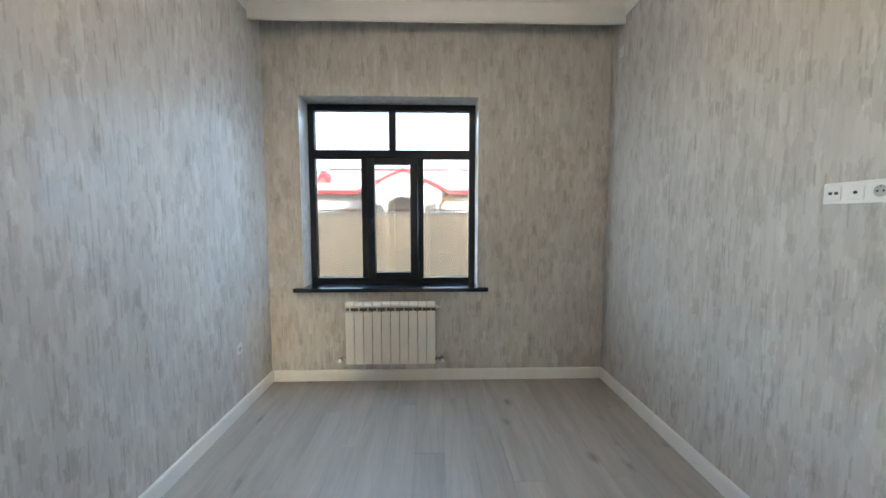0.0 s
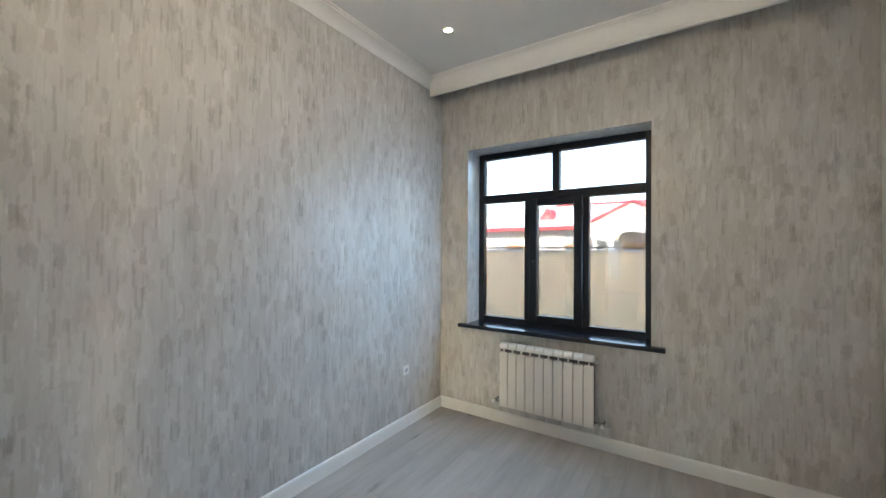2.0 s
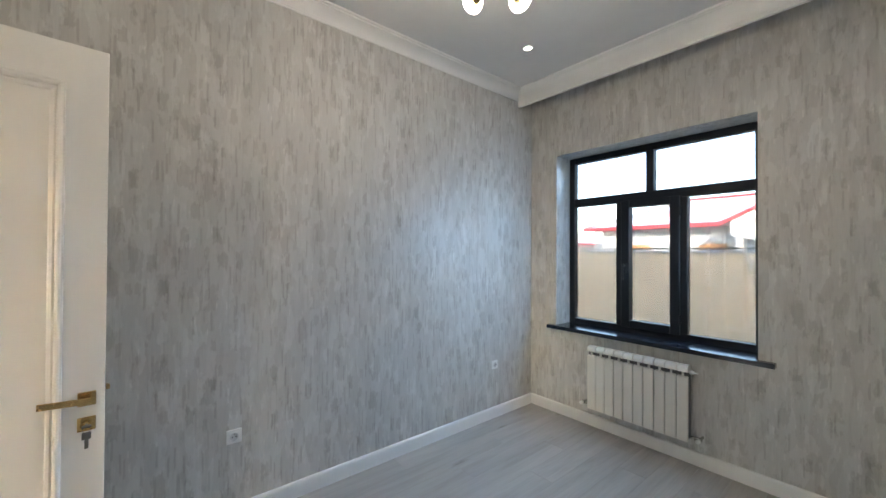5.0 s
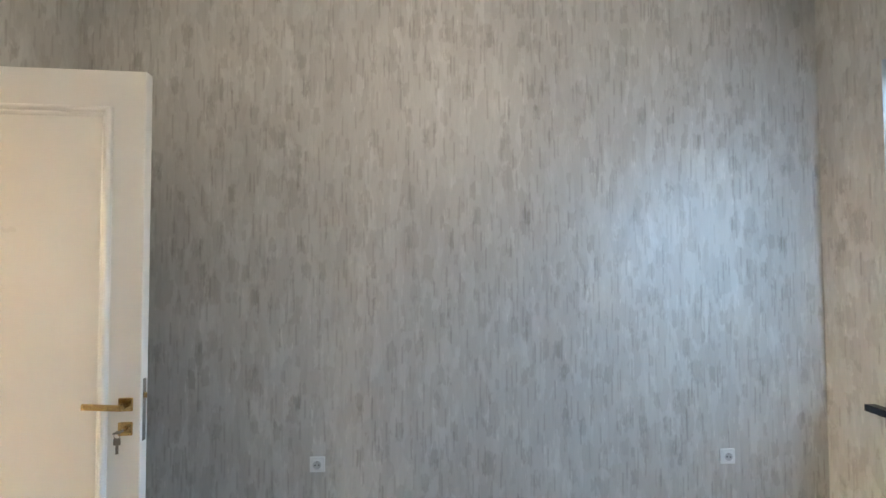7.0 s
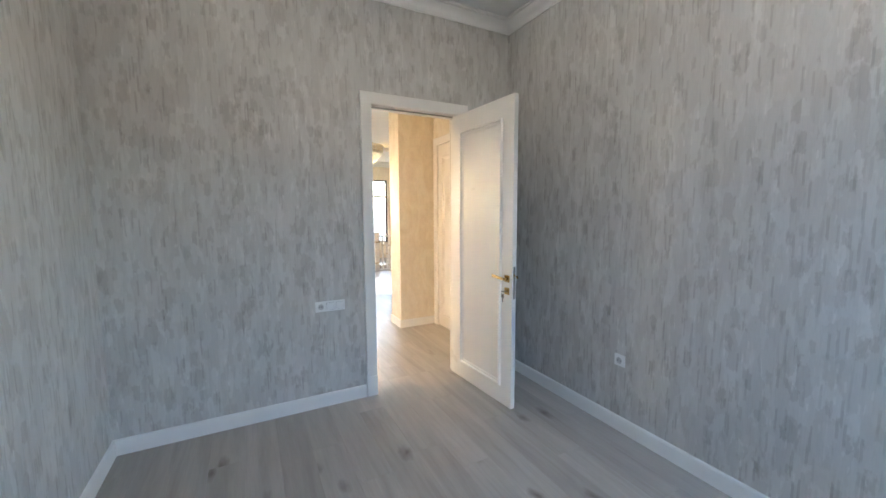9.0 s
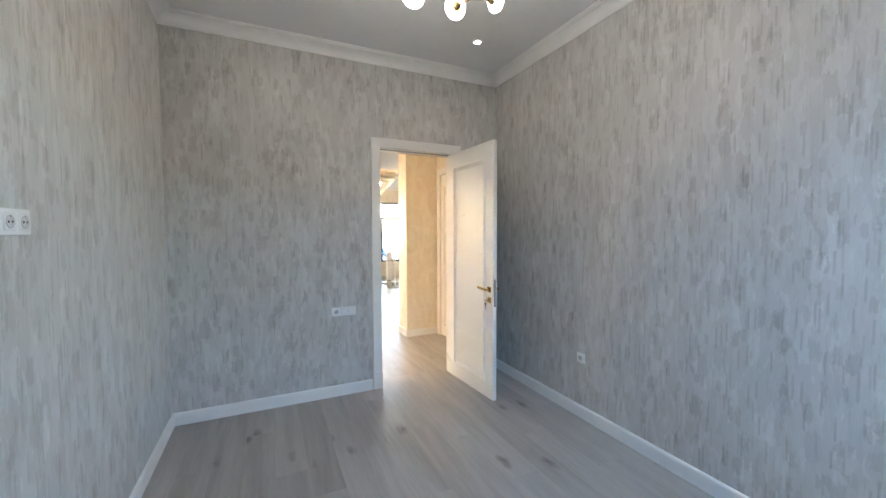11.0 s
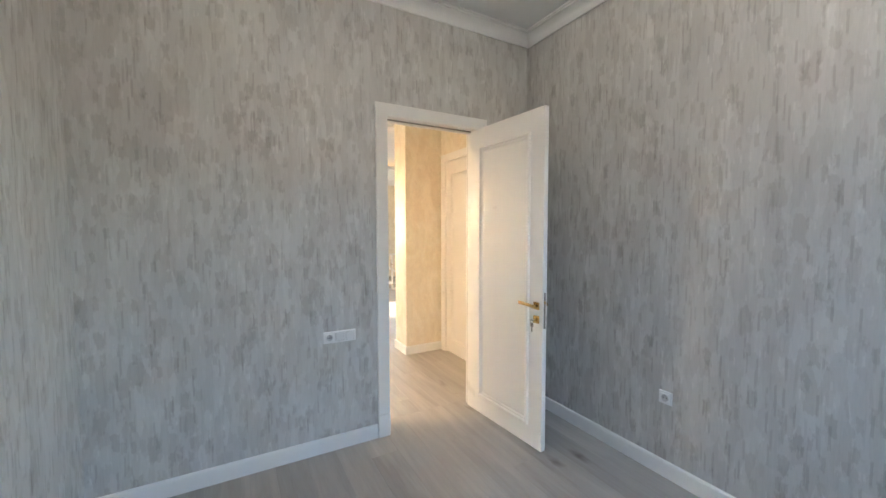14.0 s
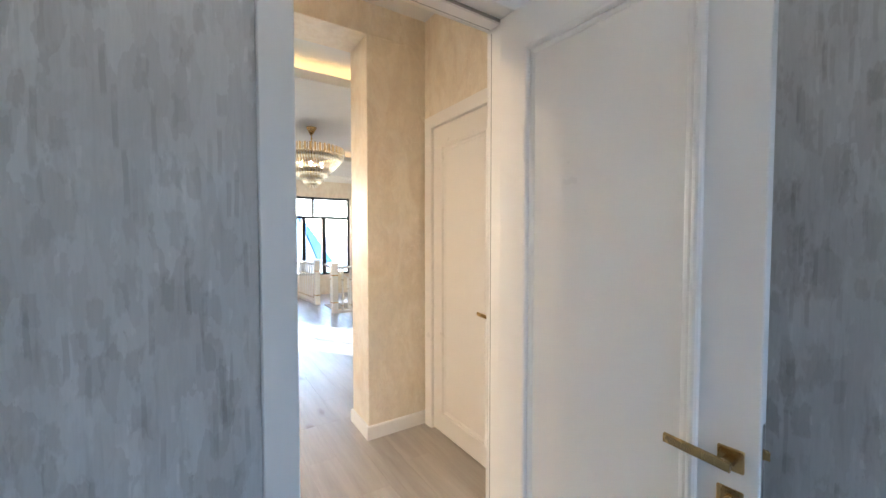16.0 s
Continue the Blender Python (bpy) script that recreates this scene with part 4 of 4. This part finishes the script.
# ---- outside ----
GZ = -0.6
structure("ground", boxes(((-400, 400), (3.96, 700), (GZ - 0.5, GZ)), ((-400, 400), (-700, HALL_S - 0.26), (GZ - 0.5, GZ)), ((-400, HALL_W - 0.21), (HALL_S - 0.26, 3.96), (GZ - 0.5, GZ)), ((HALL_E + 0.21, 400), (HALL_S - 0.26, 3.96), (GZ - 0.5, GZ))), GROUND, "pale bare yard ground", "ground")
# Out of view; roof height and eastward reach are set to shade the boundary wall.
structure("roof", boxes(((HALL_W - 0.2, HALL_E + 0.2), (HALL_S - 0.25, 3.95), (3.52, 4.5))), CONCRETE, "unseen flat concrete roof closing the building and shading the boundary wall", "roof")
# Unseen; follows the roof east to block sun from the boundary wall.
structure("outer_wall_east", boxes(((HALL_E, HALL_E + 0.2), (HALL_N, 3.95), (GZ, 3.52)), ((EX + 0.25, HALL_E), (3.7, 3.95), (GZ, 3.52))), CONCRETE, "outer wall of the building", "wall")
structure("outer_wall_west", boxes(((HALL_W - 0.2, HALL_W), (-2.2, 3.95), (GZ, 3.52)), ((HALL_W, WX - 0.25), (3.7, 3.95), (GZ, 3.52))), CONCRETE, "outer wall of the building", "wall")

fence = thing("boundary_wall", "beige rendered boundary wall with a dark coping", "wall")
part("wall_body", boxes(((-40, 40), (9.0, 9.2), (GZ, 1.60)), bevel=0.01), STUCCO, fence)
part("coping", boxes(((-40, 40), (8.97, 9.23), (1.60, 1.645)), bevel=0.008), HOUSEWALL, fence, "white coping")
part("top_rail", boxes(((-40, 40), (9.05, 9.15), (1.672, 1.704)), bevel=0.004), BLACKFRAME, fence, "thin dark metal rail")
for i in range(40):
    x = -20 + i * 1.0
    part("rail_clip", boxes(((x - 0.02, x + 0.02), (9.05, 9.15), (1.64, 1.72)), bevel=0.003), BLACKFRAME, fence)

house = thing("neighbour_house", "white single-storey house with red-edged pale roof", "house")
HY = 22.0
EAVE, RIDGE = 2.92, 4.78
HX0, HX1, HIPX = -10.94, 14.8, -7.0


def hipped_roof(x0, x1, y0, y1, hip, low, high, thick=0.12):
    """Closed roof solid: hipped at x0, plain gable end at x1."""
    bm = bmesh.new()
    ym = (y0 + y1) / 2
    base = [bm.verts.new(p) for p in ((x0, y0, low), (x1, y0, low), (x1, y1, low), (x0, y1, low))]
    rim = [bm.verts.new((v.co.x, v.co.y, low + thick)) for v in base]
    r0, r1 = bm.verts.new((hip, ym, high)), bm.verts.new((x1, ym, high))
    bm.faces.new(base[::-1])
    for k in range(4):
        bm.faces.new((base[k], base[(k + 1) % 4], rim[(k + 1) % 4], rim[k]))
    bm.faces.new((rim[0], rim[1], r1, r0))
    bm.faces.new((rim[1], rim[2], r1))
    bm.faces.new((rim[2], rim[3], r0, r1))
    bm.faces.new((rim[3], rim[0], r0))
    bmesh.ops.recalc_face_normals(bm, faces=bm.faces)
    return bm


part("wall", boxes(((HX0 + 0.7, 14), (HY, HY + 8.2), (GZ, EAVE)), bevel=0.02), HOUSEWALL, house)
part("roof", hipped_roof(HX0, HX1, HY - 0.8, HY + 9.2, HIPX, EAVE, RIDGE), ROOFWHITE, house, "pale sheet metal roof")
part("fascia", boxes(((HX0 - 0.05, -4.2), (HY - 0.88, HY - 0.81), (EAVE - 0.05, EAVE + 0.15)), ((0.9, HX1), (HY - 0.88, HY - 0.81), (EAVE - 0.05, EAVE + 0.15)), bevel=0.01), ROOFRED, house, "red painted fascia board")
part("ridge_cap", tube([(HIPX, HY + 4.2, RIDGE + 0.02), (HX1, HY + 4.2, RIDGE + 0.02)], 0.09, 8), ROOFRED, house, "red ridge cap")
part("hip_cap", tube([(HX0, HY - 0.8, EAVE + 0.14), (HIPX, HY + 4.2, RIDGE + 0.02)], 0.05, 8), RADDARK, house, "dark hip capping")
# porch with a gable, arch and columns
GX, GW, GZE, GA = -1.55, 2.45, 2.90, 4.15
PY = HY - 2.0
AW = 0.88
arch = [(GX + AW * math.cos(a), 2.12 + 0.52 * math.sin(a)) for a in [math.pi * i / 14 for i in range(15)]]
gable = [(GX - GW + 0.45, 2.36), (GX - GW + 0.45, GZE + 0.1), (GX, GA - 0.12), (GX + GW - 0.45, GZE + 0.1), (GX + GW - 0.45, 2.36)]
part("porch_front", extrude_outline(gable + [(GX + AW, 2.36 - 0.24)] + arch[1:-1] + [(GX - AW, 2.36 - 0.24)], 0.3, Matrix.Translation((0, PY, 0))), HOUSEWALL, house, "white porch gable with an arch")
for sx in (-1, 1):
    part("verge", extrude_outline([(GX, GA), (GX, GA - 0.14), (GX + sx * GW, GZE - 0.1), (GX + sx * GW, GZE + 0.04)], 0.25, Matrix.Translation((0, PY - 0.12, 0))), ROOFRED, house, "red gable verge")
    part("porch_roof", extrude_outline([(GX, GA - 0.02), (GX, GA - 0.1), (GX + sx * GW, GZE - 0.06), (GX + sx * GW, GZE + 0.02)], 4.0, Matrix.Translation((0, PY + 0.13, 0))), ROOFWHITE, house)
    part("porch_side", boxes(((GX + sx * 1.9 - 0.1, GX + sx * 1.9 + 0.1), (PY + 0.31, HY), (2.38, GZE)), bevel=0.01), HOUSEWALL, house)
    for dx in (1.0, 1.73):
        part("column", lathe([(0.19, GZ), (0.19, GZ + 0.2), (0.15, GZ + 0.25), (0.14, 2.2), (0.18, 2.28), (0.19, 2.37)], 16, Matrix.Translation((GX + sx * dx, PY + 0.15, 0))), HOUSEWALL, house)
for x0, wide in ((-8.77, 1.19), (-5.28, 1.16), (-2.2, 1.3), (2.2, 1.5), (5.6, 1.5)):
    w = part("house_window", boxes(((x0, x0 + wide), (HY - 0.04, HY + 0.02), (0.3, 2.06))), ORANGEWOOD, house, "orange-brown wooden window frame")
    half = (wide - 0.24) / 2
    for k in range(2):
        a = x0 + 0.08 + (half + 0.08) * k
        part("pane", boxes(((a, a + half), (HY - 0.05, HY - 0.03), (0.4, 1.86))), DARKGLASS, w)
part("downpipe", tube([(HX0 + 0.8, HY - 0.1, GZ), (HX0 + 0.8, HY - 0.1, 2.6), (HX0 + 0.5, HY - 0.6, EAVE - 0.05)], 0.05), HOUSEWALL, house)
part("downpipe", tube([(0.95, HY - 0.75, EAVE - 0.02), (0.6, HY - 0.5, 2.5), (0.45, HY - 0.1, 2.3), (0.45, HY - 0.1, GZ)], 0.05), ORANGEWOOD, house, "orange-brown rainwater pipe")
dormer = part("dormer", extrude_outline([(-0.62, 0), (0.0, 0.9), (0.62, 0)], 1.7, Matrix.Translation((-6.5, HY + 0.8, 3.42))), ROOFRED, house, "small red dormer on the roof")
part("dormer_vent", extrude_outline([(-0.30, 0.12), (0.0, 0.56), (0.30, 0.12)], 0.03, Matrix.Translation((-6.5, HY + 0.77, 3.42))), RADDARK, dormer, "dark triangular louvre")
part("dormer_sill", boxes(((-7.2, -5.8), (HY + 0.62, HY + 0.82), (3.36, 3.45)), bevel=0.01), ROOFRED, dormer)

outbuilding = thing("outbuilding", "small far white outbuilding with a red roof edge", "house")
part("wall", boxes(((-19.5, -16.2), (32, 36), (GZ, 2.35)), bevel=0.02), HOUSEWALL, outbuilding)
part("roof", sweep([(-0.4, 2.35), (-0.4, 2.45), (2.0, 3.25), (4.4, 2.45), (4.4, 2.35)], (-19.8, 32, 0), (-15.9, 32, 0), (0, 1, 0), (0, 0, 1)), ROOFWHITE, outbuilding)
part("fascia", boxes(((-19.85, -15.85), (31.52, 31.59), (2.30, 2.48)), bevel=0.01), ROOFRED, outbuilding, "red eaves board")

dish = thing("satellite_dish", "white satellite dish on the house roof", "satellite dish", pose(1.15, HY - 0.2, 3.85, 62, 0, 28))
part("reflector", lathe([(0.0, 0.0), (0.2, 0.02), (0.38, 0.08), (0.5, 0.15), (0.49, 0.165), (0.36, 0.095), (0.18, 0.035), (0, 0.015)], 28), HOUSEWALL, dish)
part("feed_arm", tube([(0, -0.48, 0.14), (0, -0.3, 0.4), (0, 0, 0.55)], 0.015), CHROME, dish)
part("mast", tube([(0, 0, 0), (0, -0.25, -0.25), (0, -0.8, -0.62)], 0.03), CHROME, dish)


shed = thing("blue_lean_to", "blue sheet metal lean-to roof beyond the hall window", "shed")
part("roof_sheet", extrude_outline([(-6.5, 3.1), (-6.7, 3.1), (-9.1, -0.55), (-8.0, -0.55)], 3.0, Matrix.Translation((0, -33, 0))), painted("blue_metal", (0.07, 0.18, 0.42), 0.5, 0.1), shed)
part("side_wall", extrude_outline([(-6.45, 2.9), (-8.0, -0.6), (-4.0, -0.6), (-4.0, 2.9)], 2.6, Matrix.Translation((0, -32.8, 0))), HOUSEWALL, shed)


# ---- floors: slabs and planks ----
floor = structure("floor", boxes(((WX - 0.02, EX + 0.02), (-0.66, NY + 0.01), (-0.14, -0.010))), LAMINATE, "pale grey-beige oak laminate floor in long planks", "floor")
floor_hall = structure("floor_hall", boxes(((WX, HALL_E), (-2.46, -0.66), (-0.14, -0.010)), ((SX, HALL_E), (HALL_S, -2.46), (-0.14, -0.010)), ((HALL_W, SX), (SY1, -2.46), (-0.14, -0.010)), ((HALL_W, SX), (HALL_S, SY0), (-0.14, -0.010)), ((WX - 0.2, WX), (DY0, DY1), (-0.14, -0.002))), LAMINATE, "pale oak laminate floor running into the hall", "floor")
structure("floor_below", boxes(((HALL_W, SX), (HALL_S, -6.0), (-2.9, -2.7))), CONCRETE, "floor below the stairwell", "floor")
PW, PL = 0.193, 1.38
meshes = {}


def plank(x0, x1, y0, y1, parent_ob):
    w, l = round(x1 - x0, 4), round(y1 - y0, 4)
    if (w, l) not in meshes:
        me = bpy.data.meshes.new("plank")
        bm = boxes(((-w / 2 + 0.0003, w / 2 - 0.0003), (-l / 2 + 0.0003, l / 2 - 0.0003), (-0.009, 0.0)), bevel=0.0006)
        bm.to_mesh(me)
        bm.free()
        me.materials.append(LAMINATE)
        meshes[(w, l)] = me
    ob = new("plank", meshes[(w, l)])
    ob.parent = parent_ob
    ob.matrix_basis = pose((x0 + x1) / 2, (y0 + y1) / 2, 0)


def lay(xa, xb, ya, yb, parent_ob, rng, joined=None):
    i = 0
    x = xa
    while x < xb - 0.004:
        x1 = min(x + PW, xb)
        y = ya - PL * ((i * 0.37 + rng.random() * 0.2) % 1.0)
        while y < yb:
            a, b = max(y, ya), min(y + PL, yb)
            if b - a > 0.005:
                if joined is None:
                    plank(x, x1, a, b, parent_ob)
                else:
                    joined.append(((x + 0.0003, x1 - 0.0003), (a + 0.0003, b - 0.0003), (-0.009, 0.0)))
            y += PL
        x, i = x1, i + 1


rng = random.Random(5)
lay(WX, EX, -0.66, NY, floor, rng)
lay(WX, HALL_E, -2.46, -0.66, floor_hall, rng)
far = []
lay(HALL_W, SX, SY1, -2.46, None, rng, far)
lay(SX, HALL_E, HALL_S, -2.46, None, rng, far)
tagged(part("far_planks", boxes(*far), LAMINATE, floor_hall), kind="stuff")
